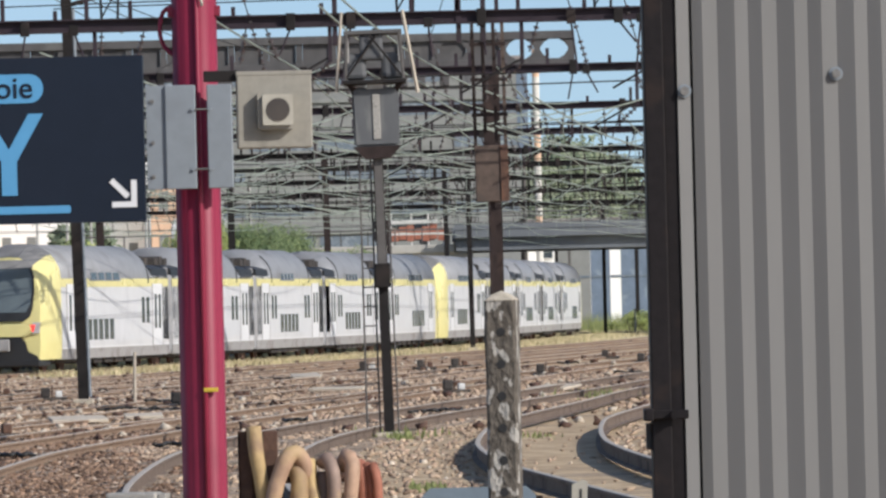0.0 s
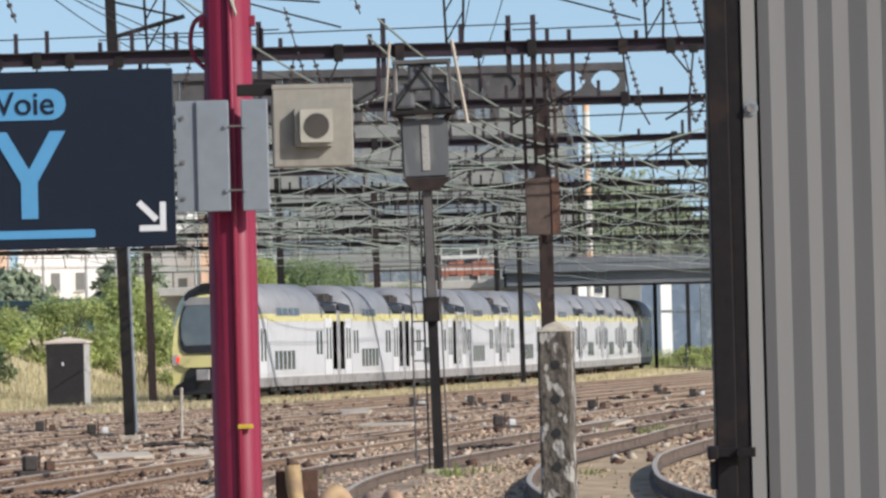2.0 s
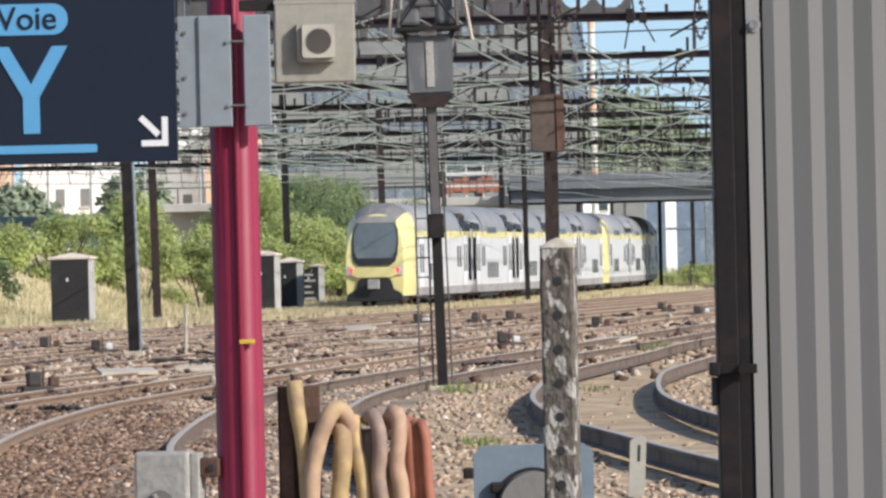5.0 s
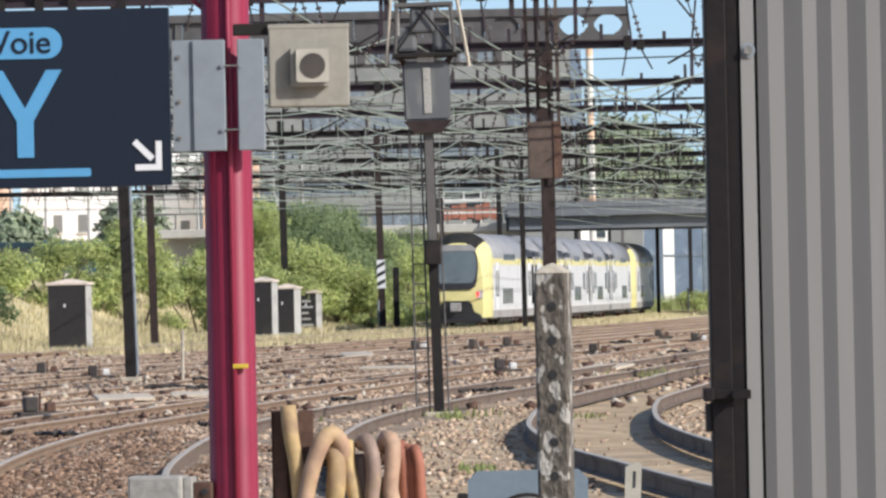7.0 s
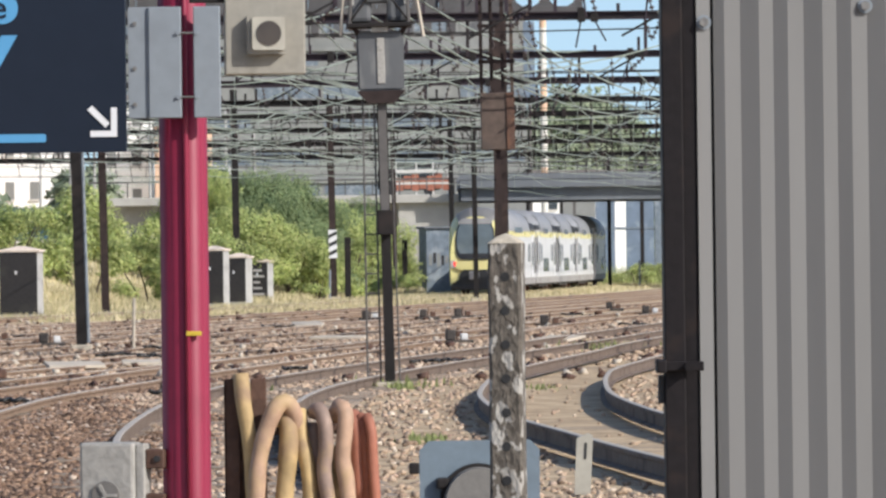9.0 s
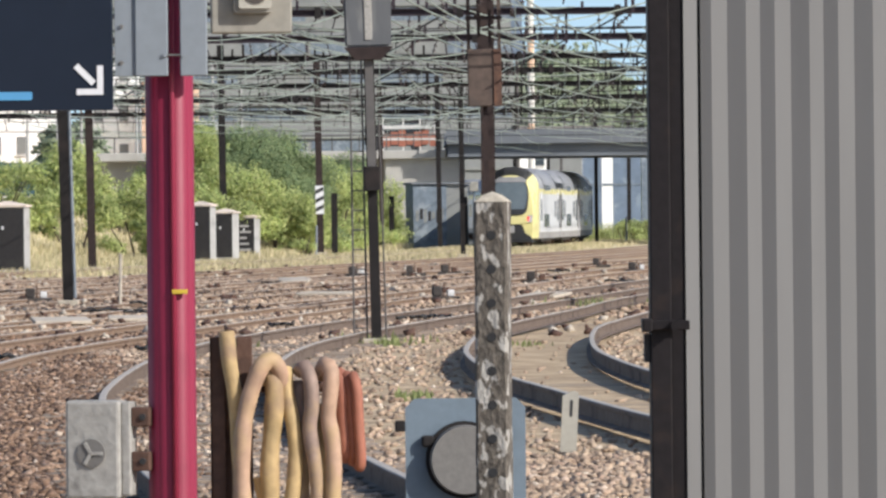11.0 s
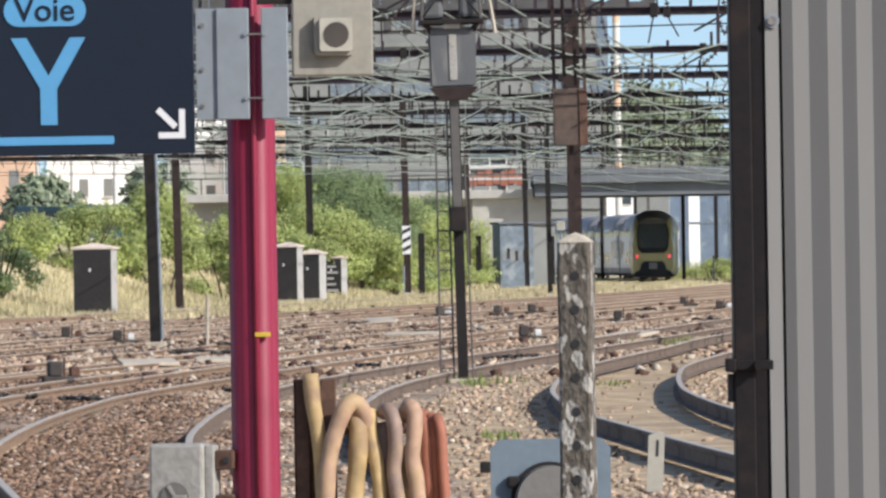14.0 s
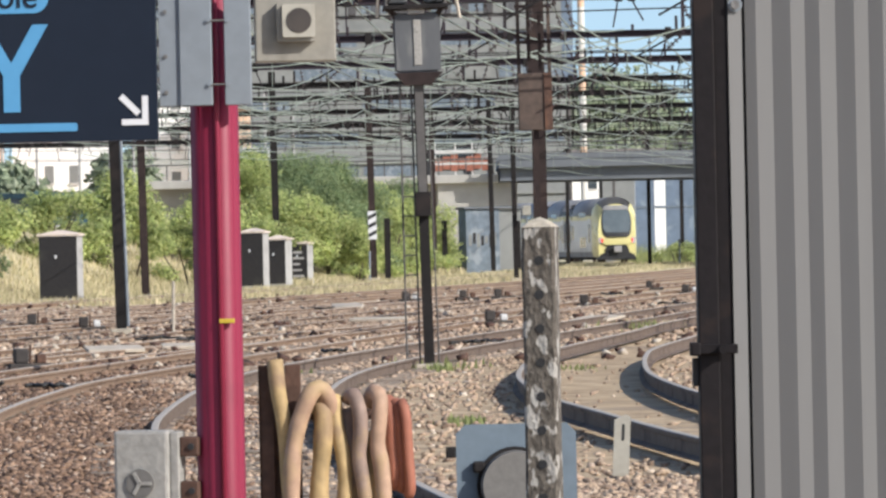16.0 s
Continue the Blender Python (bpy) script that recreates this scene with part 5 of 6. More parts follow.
for _x, _y, _h in ((-2.28, 297.5, 2.95), (0.52, 341, 2.9), (4.5, 338, 2.8)):
    _o = part("steel_post", box(-0.15, 0.15, -0.12, 0.12, -0.05, _h, 0.02), M["blacksteel"])
    _o.matrix_world = Matrix.Translation((_x, _y, ground_z(_x, _y)))
    tagged(_o, "short black steel post by the bank", "post", "short posts")


def signal_mast():
    e = empty("signal_mast", Matrix.Translation((-0.10, 88.6, ground_z(-0.10, 88.6))) @ pose(0, 0, 0, 0, -1.05, 0), "tall dark signal mast with a ladder and grey housing", "railway signal")
    part("shaft", i_section(bmesh.new(), 0.146, 0.16, 0.02, 0, 4.1), M["blacksteel"], e, "black steel shaft")
    part("grey_shaft", box(-0.06, 0.06, -0.095, -0.081, 2.4, 4.1, 0.004), M["greymast"], e, "weathered grey upper shaft")
    bm = prism(bmesh.new(), [(-0.33, 4.2), (0.33, 4.2), (0.34, 5.05), (-0.34, 5.05)], -0.18, 0.22)
    bmesh.ops.bevel(bm, geom=bm.edges[:], offset=0.03, segments=2, affect="EDGES")
    hs = part("housing", bm, M["signalbox"], e, "streaked grey signal housing")
    part("skirt_plate", prism(bmesh.new(), [(-0.18, 4.02), (0.18, 4.02), (0.35, 4.2), (-0.35, 4.2)], -0.2, 0.24), M["brownmast"], e, "dark bottom plate")
    part("housing_door", box(-0.05, 0.06, -0.2, -0.182, 4.3, 4.95, 0.01), M["boxgrey"], hs, "pale streak plate")
    cage = part("platform", box(-0.46, 0.46, -0.35, 0.35, 5.1, 5.16, 0.01), M["blacksteel"], e, "dark service platform")
    for sx in (-1, 1):
        part("hood", box(sx * 0.27 - 0.16, sx * 0.27 + 0.16, -0.2, 0.2, 5.18, 5.55, 0.06), M["signalbox"], e, "grey lamp hood")
        part("stanchion", tube((sx * 0.42, -0.3, 5.16), (sx * 0.38, -0.3, 5.85), 0.025, seg=6), M["greymast"], cage)
        part("stanchion", tube((sx * 0.42, 0.3, 5.16), (sx * 0.38, 0.3, 5.85), 0.025, seg=6), M["greymast"], cage)
        part("brace", tube((sx * 0.42, -0.3, 5.16), (sx * 0.28, -0.1, 4.95), 0.025, seg=6), M["blacksteel"], cage)
    for sx in (-1, 1):
        part("diagonal", tube((sx * 0.40, -0.31, 5.2), (-sx * 0.05, -0.31, 5.8), 0.018, seg=5), M["blacksteel"], cage)
        part("side_pane", box(sx * 0.37 - 0.015, sx * 0.37 + 0.015, -0.24, 0.24, 5.42, 5.78, 0.004), M["cab_side"], cage, "pale weathered pane")
        part("lower_bracket", tube((sx * 0.30, -0.19, 5.04), (sx * 0.44, -0.3, 5.14), 0.03, seg=6), M["brownmast"], cage)
    part("junction_cover", box(-0.12, 0.12, -0.24, -0.19, 5.03, 5.16, 0.01), M["cab_side"], cage)
    part("top_plate", box(-0.42, 0.42, -0.32, 0.32, 5.82, 5.88, 0.01), M["beamgrey"], e)
    part("centre_case", box(-0.20, 0.14, -0.26, 0.1, 5.45, 5.82, 0.04), M["signalbox"], e)
    part("handrail", tube((0.44, -0.3, 6.15), (0.62, -0.2, 4.95), 0.03, seg=6), M["plank"], e, "pale slanted handrail")
    part("handrail", tube((-0.44, -0.3, 6.15), (-0.56, -0.2, 5.0), 0.022, seg=6), M["plank"], e)
    part("relay_case", box(-0.11, 0.11, -0.2, -0.09, 2.15, 2.5, 0.01), M["blacksteel"], e, "small black case")
    lad = part("ladder_rail", tube((-0.32, 0.0, 0.0), (-0.27, 0.0, 4.1), 0.014, seg=6), M["greymast"], e, "thin grey ladder rail")
    part("ladder_rail", tube((-0.13, 0.0, 0.0), (-0.11, 0.0, 4.1), 0.014, seg=6), M["greymast"], e)
    for k in range(14):
        part("rung", tube((-0.315 + 0.0035 * k, 0.0, 0.2 + 0.28 * k), (-0.12, 0.0, 0.2 + 0.28 * k), 0.011, seg=5), M["greymast"], lad)
    part("pull_rod", tube((0.14, 0.0, 0.0), (0.12, 0.0, 3.2), 0.012, seg=6), M["greymast"], e)
    part("footing", box(-0.2, 0.2, -0.2, 0.2, -0.1, 0.05, 0.02), M["concrete_cap"], e)


signal_mast()


def rusty_signal():
    e = empty("signal_mast", Matrix.Translation((2.08, 122, ground_z(2.08, 122))) @ pose(0, 0, 0, 0, -0.6, 0), "dark mast carrying a rusty brown signal case", "railway signal")
    part("shaft", box(-0.048, 0.048, -0.05, 0.05, -0.3, 4.0), M["brownmast"], e)
    part("case", box(-0.33, 0.33, -0.2, 0.3, 4.0, 5.12, 0.02), M["rust_light"], e, "rusty brown case")
    part("case_side", box(0.18, 0.335, -0.23, -0.202, 4.0, 5.12), M["rust"], e, "paler rusty strip")
    for x in (-0.3, -0.1, 0.12, 0.3):
        part("upright", box(x - 0.035, x + 0.035, -0.03, 0.03, 5.12, 7.6), M["rust_light" if x > 0.2 else "brownmast"], e)
    for z in (5.7, 6.4, 7.1):
        part("cross_bar", box(-0.36, 0.36, -0.035, 0.035, z, z + 0.07), M["brownmast"], e)
    part("shaft_foot", box(-0.2, 0.2, -0.2, 0.2, -0.1, 0.08, 0.02), M["concrete_cap"], e)


rusty_signal()

# ---- gantries and wires of the overhead line ----
GANTRIES = [(120.0, 7.27, 0.26, "beam"), (146.0, 7.25, 0.20, "beam"), (174.0, 7.25, 0.20, "beam"), (200.0, 7.25, 0.22, "beam"), (224.0, 7.25, 0.20, "blacksteel"), (246.0, 7.25, 0.22, "blacksteel"),
            (270.0, 7.2, 0.22, "blacksteel"), (300.0, 7.15, 0.24, "blacksteel"), (336.0, 7.1, 0.24, "blacksteel")]


def insulator(parent, p, q, r=0.06):
    """A string of porcelain discs between two points."""
    p, q = Vector(p), Vector(q)
    bm = bmesh.new()
    add_tube(bm, p, q, r * 0.3, seg=5)
    for k in range(4):
        a = p.lerp(q, 0.15 + 0.22 * k)
        add_tube(bm, a, p.lerp(q, 0.15 + 0.22 * k + 0.08), r, seg=7)
    part("insulator", bm, M["insulator"], parent)


def gantry(y, z, h, key, rng):
    x0, x1 = -0.0745 * y - 4.5, 0.0745 * y + 5.5
    e = empty("gantry", Matrix.Translation((0, y, 0)), "long dark gantry beam over the tracks with hangers", "gantry", "gantries over the tracks")
    bm = prism(bmesh.new(), [(-0.14, z), (0.14, z), (0.14, z + 0.03), (0.02, z + 0.03), (0.02, z + h - 0.03), (0.14, z + h - 0.03), (0.14, z + h), (-0.14, z + h),
                             (-0.14, z + h - 0.03), (-0.02, z + h - 0.03), (-0.02, z + 0.03), (-0.14, z + 0.03)], x0, x1)
    bmesh.ops.rotate(bm, verts=bm.verts, cent=(0, 0, 0), matrix=Matrix.Rotation(radians(-90), 3, "Z"))
    part("beam", bm, M[key], e, "dark painted beam")
    for x in (x0 + 0.2, x1 - 0.2):
        part("post", box(x - 0.15, x + 0.15, -0.15, 0.15, ground_z(x, y) - 0.1, z + h + 0.4), M[key], e)
    for key2 in "abcdefgm":
        tx = float(track_x(key2, np.array([y]))[0])
        if tx > 900:
            continue
        low = 6.45 + rng.uniform(-0.1, 0.15)
        part("hanger", box(tx - 0.04 + 0.5, tx + 0.04 + 0.5, -0.04, 0.04, low, z), M[key], e)
        insulator(e, (tx + 0.5, 0, low), (tx + 0.1, 0, low - 0.35))
        part("steady_arm", tube((tx + 0.5, 0, low + 0.1), (tx - 0.7, 0, low - 0.55), 0.025, seg=5), M["wire_dark"], e)
    x = x0 + 1
    while x < x1 - 1:
        x += rng.uniform(0.2, 0.7)
        up = rng.random()
        if up < 0.35:
            part("stub", box(x - 0.04, x + 0.04, -0.05, 0.05, z + h, z + h + rng.uniform(0.15, 0.45)), M[key], e)
        elif up < 0.7:
            insulator(e, (x, 0, z), (x + rng.uniform(-0.25, 0.25), 0, z - rng.uniform(0.4, 0.9)), 0.055)
        else:
            lean = rng.uniform(-0.35, 0.35)
            part("drop_rod", tube((x, 0, z), (x + lean, 0, z - rng.uniform(0.4, 1.2)), 0.022, seg=5), M[key], e)
            part("clamp", box(x - 0.09, x + 0.09, -0.17, -0.145, z - 0.06, z + rng.uniform(0.1, 0.3), 0.01), M["blacksteel"], e, "dark clamp")
    return e


_rng = random.Random(11)
GANTRY_OBS = [gantry(*g, _rng) for g in GANTRIES]


def first_gantry_top():
    """Lattice horns, stubs and stays standing on the first gantry."""
    e, z = GANTRY_OBS[0], 7.53
    for x in (0.38, -5.4, 4.25):
        for s in (-1, 1):
            part("horn_leg", tube((x + s * 0.16, 0, z), (x + s * 0.26, 0, z + 2.6), 0.028, seg=5), M["blacksteel"], e)
        for k in range(4):
            part("horn_lacing", tube((x - 0.17, 0, z + 0.6 * k), (x + 0.18, 0, z + 0.6 * (k + 1)), 0.018, seg=5), M["blacksteel"], e)
        part("horn_arm", tube((x - 0.2, 0, z + 1.15), (x + 3.2, 0, z + 0.85), 0.02, seg=6), M["blacksteel"], e)
        part("horn_stay", tube((x + 1.5, 0, z + 0.95), (x + 3.6, 0, z + 0.35), 0.018, seg=6), M["blacksteel"], e)
        insulator(e, (x - 0.2, 0, z + 1.15), (x - 0.75, 0, z + 1.2), 0.07)
    for x in (1.42, 1.9, -3.4, -1.0):
        part("stub_post", box(x - 0.05, x + 0.05, -0.05, 0.05, 6.9, z + 0.5), M["beam"], e)
    for x in (-2.0, -7.0, 6.0):
        part("top_wire", tube((x - 4.5, 0.05, z + 0.22), (x + 4, 0.05, z + 0.34), 0.014, seg=5), M["wire_dark"], e)
    for x in (5.15, 5.75, -8.4, -1.75, 3.6):
        insulator(e, (x, 0, z + 1.5), (x + 0.32, 0, z + 0.6), 0.055)

    for k, (x, g) in enumerate(((4.5, 0), (5.5, 0), (6.2, 1), (7.1, 1), (7.9, 2), (8.8, 2), (6.6, 0), (9.6, 3), (2.6, 1), (-2.9, 0), (5.0, 0), (6.0, 0), (7.4, 1), (8.3, 2), (10.3, 3), (9.2, 2), (3.4, 0), (-4.2, 0), (11.2, 4), (12.4, 4), (11.8, 3), (1.0, 1), (-1.2, 1))):
        p, q = Vector((x, 0, 8.3)), Vector((x + 0.55, 0, 6.3))
        for j in range(3):
            insulator(GANTRY_OBS[g], p.lerp(q, j / 3), p.lerp(q, (j + 0.85) / 3), 0.05)
        part("suspension_wire", tube(p, q, 0.012, seg=5), M["wire_dark"], GANTRY_OBS[g])


first_gantry_top()


def perforated_gantry():
    """A deep web with oval openings, carried behind the first gantry."""
    e = empty("perforated_gantry", Matrix.Translation((0, 152, 0)), "deep grey gantry girder with oval holes", "gantry", "gantries over the tracks")
    z0, z1 = 7.62, 8.50
    part("top_flange", box(-12.8, 4.65, -0.08, 0.08, z1 - 0.2, z1, 0.01), M["beamgrey"], e)
    part("bottom_flange", box(-12.8, 4.65, -0.08, 0.08, z0, z0 + 0.2, 0.01), M["beamgrey"], e)
    x = 4.65
    while x > -12.0:
        part("web_plate", box(x - 0.16, x, -0.03, 0.03, z0 + 0.06, z1 - 0.06), M["beamgrey"], e)
        # the corners of each opening
        for cx, sx in ((x - 0.16, -1), (x - 0.84, 1)):
            for cz, sz in ((z0 + 0.2, 1), (z1 - 0.2, -1)):
                if x > 2.0:
                    part("web_gusset", prism(bmesh.new(), [(cx, cz), (cx + sx * 0.22, cz), (cx + sx * 0.09, cz + sz * 0.08), (cx, cz + sz * 0.2)], -0.028, 0.028), M["beamgrey"], e)
        if x < 3.6:
            part("infill_panel", box(x - 0.835, x - 0.165, 0.04, 0.07, z0 + 0.07, z1 - 0.07), M["beamgrey"], e)
        x -= 0.84
    for x in (-12.6, 2.6):
        part("post", box(x - 0.17, x + 0.17, -0.17, 0.17, ground_z(x, 152) - 0.1, z0), M["brownmast"], e)
    part("walkway_clutter", box(-6.5, 2.2, -0.15, 0.15, z0 - 0.5, z0 - 0.42), M["beamgrey"], e)
    r = random.Random(5)
    for k in range(16):
        a = -6.4 + 0.55 * k
        part("case", box(a, a + r.uniform(0.2, 0.4), -0.3, -0.1, z0 - 0.42, z0 - r.uniform(0.0, 0.2), 0.02), M["beamgrey"] if k % 3 else M["signalbox"], e)


perforated_gantry()


def wire(bm, p, q, sag, r, n=10):
    p, q = Vector(p), Vector(q)
    sweep(bm, [p.lerp(q, k / n) - Vector((0, 0, sag * 4 * (k / n) * (1 - k / n))) for k in range(n + 1)], r, 4)


def overhead_lines():
    stations = [g[0] for g in GANTRIES] + [375.0, 420.0]
    for key in "abcdefgm":
        ys = [y for y in stations if float(track_x(key, np.array([y]))[0]) < 900]
        if len(ys) < 2:
            continue
        e = empty("overhead_wire", Matrix(), "pale oxidised catenary and contact wires over the track", "overhead wire", "wires over the tracks")
        drop = bmesh.new()
        lines = {"catenary_wire": [], "contact_wire_near": [], "contact_wire_far": []}
        for y0, y1 in zip(ys, ys[1:]):
            xa, xb = (float(track_x(key, np.array([y]))[0]) for y in (y0, y1))
            a, b = Vector((xa, y0, 6.6 + level(y0))), Vector((xb, y1, 6.6 + level(y1)))
            for k in range(10):
                t = k / 10
                p = a.lerp(b, t)
                s = 4 * t * (1 - t)
                lines["catenary_wire"].append(p - Vector((0, 0, 0.75 * s)))
                lines["contact_wire_near"].append(p + Vector((-0.05, 0, -1.15 - 0.06 * s)))
                lines["contact_wire_far"].append(p + Vector((0.07, 0, -1.15 - 0.08 * s)))
            for k in range(1, 6):
                t = k / 6
                p = a.lerp(b, t)
                top = p.z - 0.75 * 4 * t * (1 - t)
                add_tube(drop, (p.x, p.y, top), (p.x, p.y, p.z - 1.15), 0.008, seg=4)
        for nm, pts in lines.items():
            bm = bmesh.new()
            sweep(bm, pts, 0.016 if nm == "catenary_wire" else 0.013, 4)
            part("contact_wire" if "contact" in nm else nm, bm, M["wire"], e)
        part("dropper", drop, M["wire"], e)["kind"] = "stuff"
    # cross-span and feeder wires
    r = random.Random(8)
    for gi, (y, z, h, key) in enumerate(GANTRIES):
        e = empty("span_wire", Matrix(), "thin sagging wires slung across the tracks", "span wire", "wires slung across")
        for k in range(4):
            bm = bmesh.new()
            x0 = r.uniform(-0.07 * y, -0.01 * y)
            x1 = x0 + r.uniform(5, 13)
            wire(bm, (x0, y + r.uniform(-0.5, 0.5), r.uniform(6.0, z)), (x1, y + r.uniform(4, 26), r.uniform(5.7, z)), r.uniform(0.15, 1.2), 0.017)
            part("strand", bm, M["wire"], e)
        for k in range(2):
            bm = bmesh.new()
            zz = r.uniform(6.0, 6.7)
            wire(bm, (-0.0745 * y - 3, y + 0.3, zz), (0.0745 * y + 3, y + 0.3, zz + r.uniform(-0.15, 0.15)), r.uniform(0.05, 0.4), 0.02)
            part("strand", bm, M["wire_dark"], e)
    e = empty("feeder_wire", Matrix(), "dark feeder wires high over the yard", "feeder wire")
    for p, q, s in (((-1.6, 118, 8.3), (4.2, 92, 9.6), 0.1), ((-9, 100, 10.2), (-6.4, 150, 8.6), 0.5), ((-9, 104, 9.6), (-4.0, 160, 8.4), 0.4), ((-8.6, 98, 9.0), (-3.0, 146, 7.9), 0.3),
                    ((5.0, 96, 9.8), (7.5, 150, 8.6), 0.3), ((1.0, 112, 9.9), (0.5, 150, 8.4), 0.2), ((1.8, 112, 9.9), (1.1, 150, 8.4), 0.2), ((-6.0, 96, 9.6), (-4.4, 121, 8.0), 0.2),
                    ((3.2, 110, 9.7), (6.4, 124, 8.0), 0.1), ((2.6, 110, 9.9), (7.6, 126, 8.6), 0.1)):
        bm = bmesh.new()
        wire(bm, p, q, s, 0.012)
        part("strand", bm, M["wire_dark"], e)
    for p, q, s in (((-5.2, 100, 8.2), (3.4, 160, 5.6), 0.6), ((-1.2, 110, 7.2), (4.4, 148, 6.4), 0.8), ((-1.0, 110, 7.5), (4.6, 148, 6.6), 0.7), ((-4.0, 118, 6.4), (0.4, 150, 6.2), 0.5), ((-0.4, 118, 6.3), (6.8, 160, 6.0), 0.7),
                    ((-4.6, 110, 6.0), (2.0, 160, 5.6), 0.3), ((0.6, 130, 6.4), (9.5, 180, 6.0), 0.9), ((3.0, 130, 6.2), (9.8, 170, 5.9), 0.6)):
        bm = bmesh.new()
        wire(bm, p, q, s, 0.02)
        part("feeder", bm, M["wire"], e, "pale green feeder cable")


overhead_lines()


# ---- bank, shrubs and dry grass ----
def leaf_cloud(name, centers, per, leaf, seed, material, parent=None):
    """Many small folded leaves filling a set of ellipsoid clumps: (centre, radii)."""
    rng = np.random.default_rng(seed)
    vs, fs = [], []
    for c, rad in centers:
        n = int(per * rad[0] * rad[2])
        d = rng.normal(size=(n, 3))
        d /= np.linalg.norm(d, axis=1, keepdims=True)
        r = rng.uniform(0.2, 1.18, (n, 1)) ** 0.6 * (1 + 0.22 * np.sin(d[:, :1] * 7 + c[0]) * np.cos(d[:, 2:] * 6 + c[1]))
        p = np.array(c) + d * r * np.array(rad)
        u = rng.normal(size=(n, 3))
        u /= np.linalg.norm(u, axis=1, keepdims=True)
        nrm = d * 0.9 + rng.normal(size=(n, 3)) * 0.55 + np.array((0.25, -0.25, 0.35))
        u = np.cross(nrm, u)
        u /= np.linalg.norm(u, axis=1, keepdims=True) + 1e-9
        w = np.cross(u, nrm)
        w /= np.linalg.norm(w, axis=1, keepdims=True) + 1e-9
        s = leaf * rng.uniform(0.6, 1.5, (n, 1))
        tip = np.cross(u, w) * s * 0.25
        quad = np.stack([p - u * s, p + w * s * 0.55 + tip, p + u * s, p - w * s * 0.55 + tip], 1).reshape(-1, 3)
        base = sum(len(a) for a in vs)
        vs.append(quad)
        idx = base + 4 * np.arange(n)[:, None]
        fs.append(np.concatenate([idx + np.array([[0, 1, 2]]), idx + np.array([[0, 2, 3]])], 0))
    v, f = np.concatenate(vs), np.concatenate(fs)
    me = bpy.data.meshes.new(name)
    me.from_pydata(v.tolist(), [], f.tolist())
    me.materials.append(material)
    ob = new(name, me)
    if parent:
        ob.parent = parent
    return ob


def shrub(x, y, w, h, seed, dark=False):
    rng = random.Random(seed)
    z = ground_z(x, y)
    e = empty("shrub", Matrix.Translation((x, y, z)), "dense dark green shrub on the bank" if dark else "dense sunlit green shrub on the bank", "shrub", "shrubs on the bank")
    clumps = []
    for k in range(int(7 + w * 2)):
        a = rng.uniform(-1, 1)
        zz = rng.uniform(0.15, 0.85) * h * (1 - 0.35 * a * a)
        r = rng.uniform(0.22, 0.42) * h * 0.62
        clumps.append(((a * w * 0.5, rng.uniform(-0.3, 0.3) * w * 0.6, zz), (r * rng.uniform(0.9, 1.4), r, r * rng.uniform(0.7, 1.05))))
    leaf_cloud("crown", clumps, 1700, 0.066, seed, M["leaf_dark"] if dark else M["leaf"], e)
    bm = bmesh.new()
    for k in range(5):
        a = rng.uniform(-0.3, 0.3) * w
        sweep(bm, [(a * 0.4, 0, -0.1), (a * 0.7, rng.uniform(-0.2, 0.2), h * 0.3), (a * 1.2, rng.uniform(-0.3, 0.3), h * 0.72)], [0.06, 0.045, 0.02], 5)
    part("stem", bm, M["bark"], e)["kind"] = "stuff"
    return e


SHRUBS = [(-24.5, 236, 5.0, 2.6, 1), (-21.0, 240, 5.0, 2.4, 1), (-18.4, 244, 4.2, 2.6, 0), (-15.8, 250, 4.6, 2.9, 0), (-17.6, 230, 3.0, 2.6, 1), (-12.8, 258, 4.4, 2.6, 0), (-10.2, 262, 4.4, 2.3, 0), (-13.6, 268, 4.6, 3.4, 0),
          (-10.8, 276, 4.6, 3.4, 0), (-8.2, 284, 4.4, 3.3, 0), (-7.6, 296, 4.6, 4.2, 0), (-5.4, 300, 4.0, 3.6, 0), (-5.0, 308, 4.2, 3.9, 1), (-3.6, 306, 3.6, 2.6, 0), (-2.6, 314, 3.4, 3.0, 0),
          (-3.8, 296, 2.4, 1.2, 0), (-1.6, 322, 3.0, 2.4, 0), (-0.4, 330, 2.2, 1.7, 0), (-21.5, 228, 3.6, 1.9, 1),
          (-6.8, 308, 5.0, 4.6, 1), (-2.2, 340, 4.4, 3.6, 0), (-0.6, 346, 3.4, 2.8, 0), (-3.6, 350, 4.6, 4.4, 1), (-1.4, 356, 4.0, 4.0, 0), (0.6, 352, 2.0, 1.5, 0), (-4.6, 302, 3.2, 2.8, 0),
          (-7.6, 316, 5.0, 5.6, 1), (-5.6, 322, 4.5, 5.4, 1), (-10.0, 304, 4.5, 4.6, 0), (-3.9, 330, 4.0, 4.6, 0), (-2.7, 338, 3.4, 4.2, 0)]
for _k, (_x, _y, _w, _h, _d) in enumerate(SHRUBS):
    shrub(_x, _y, _w, _h, 40 + _k, bool(_d))


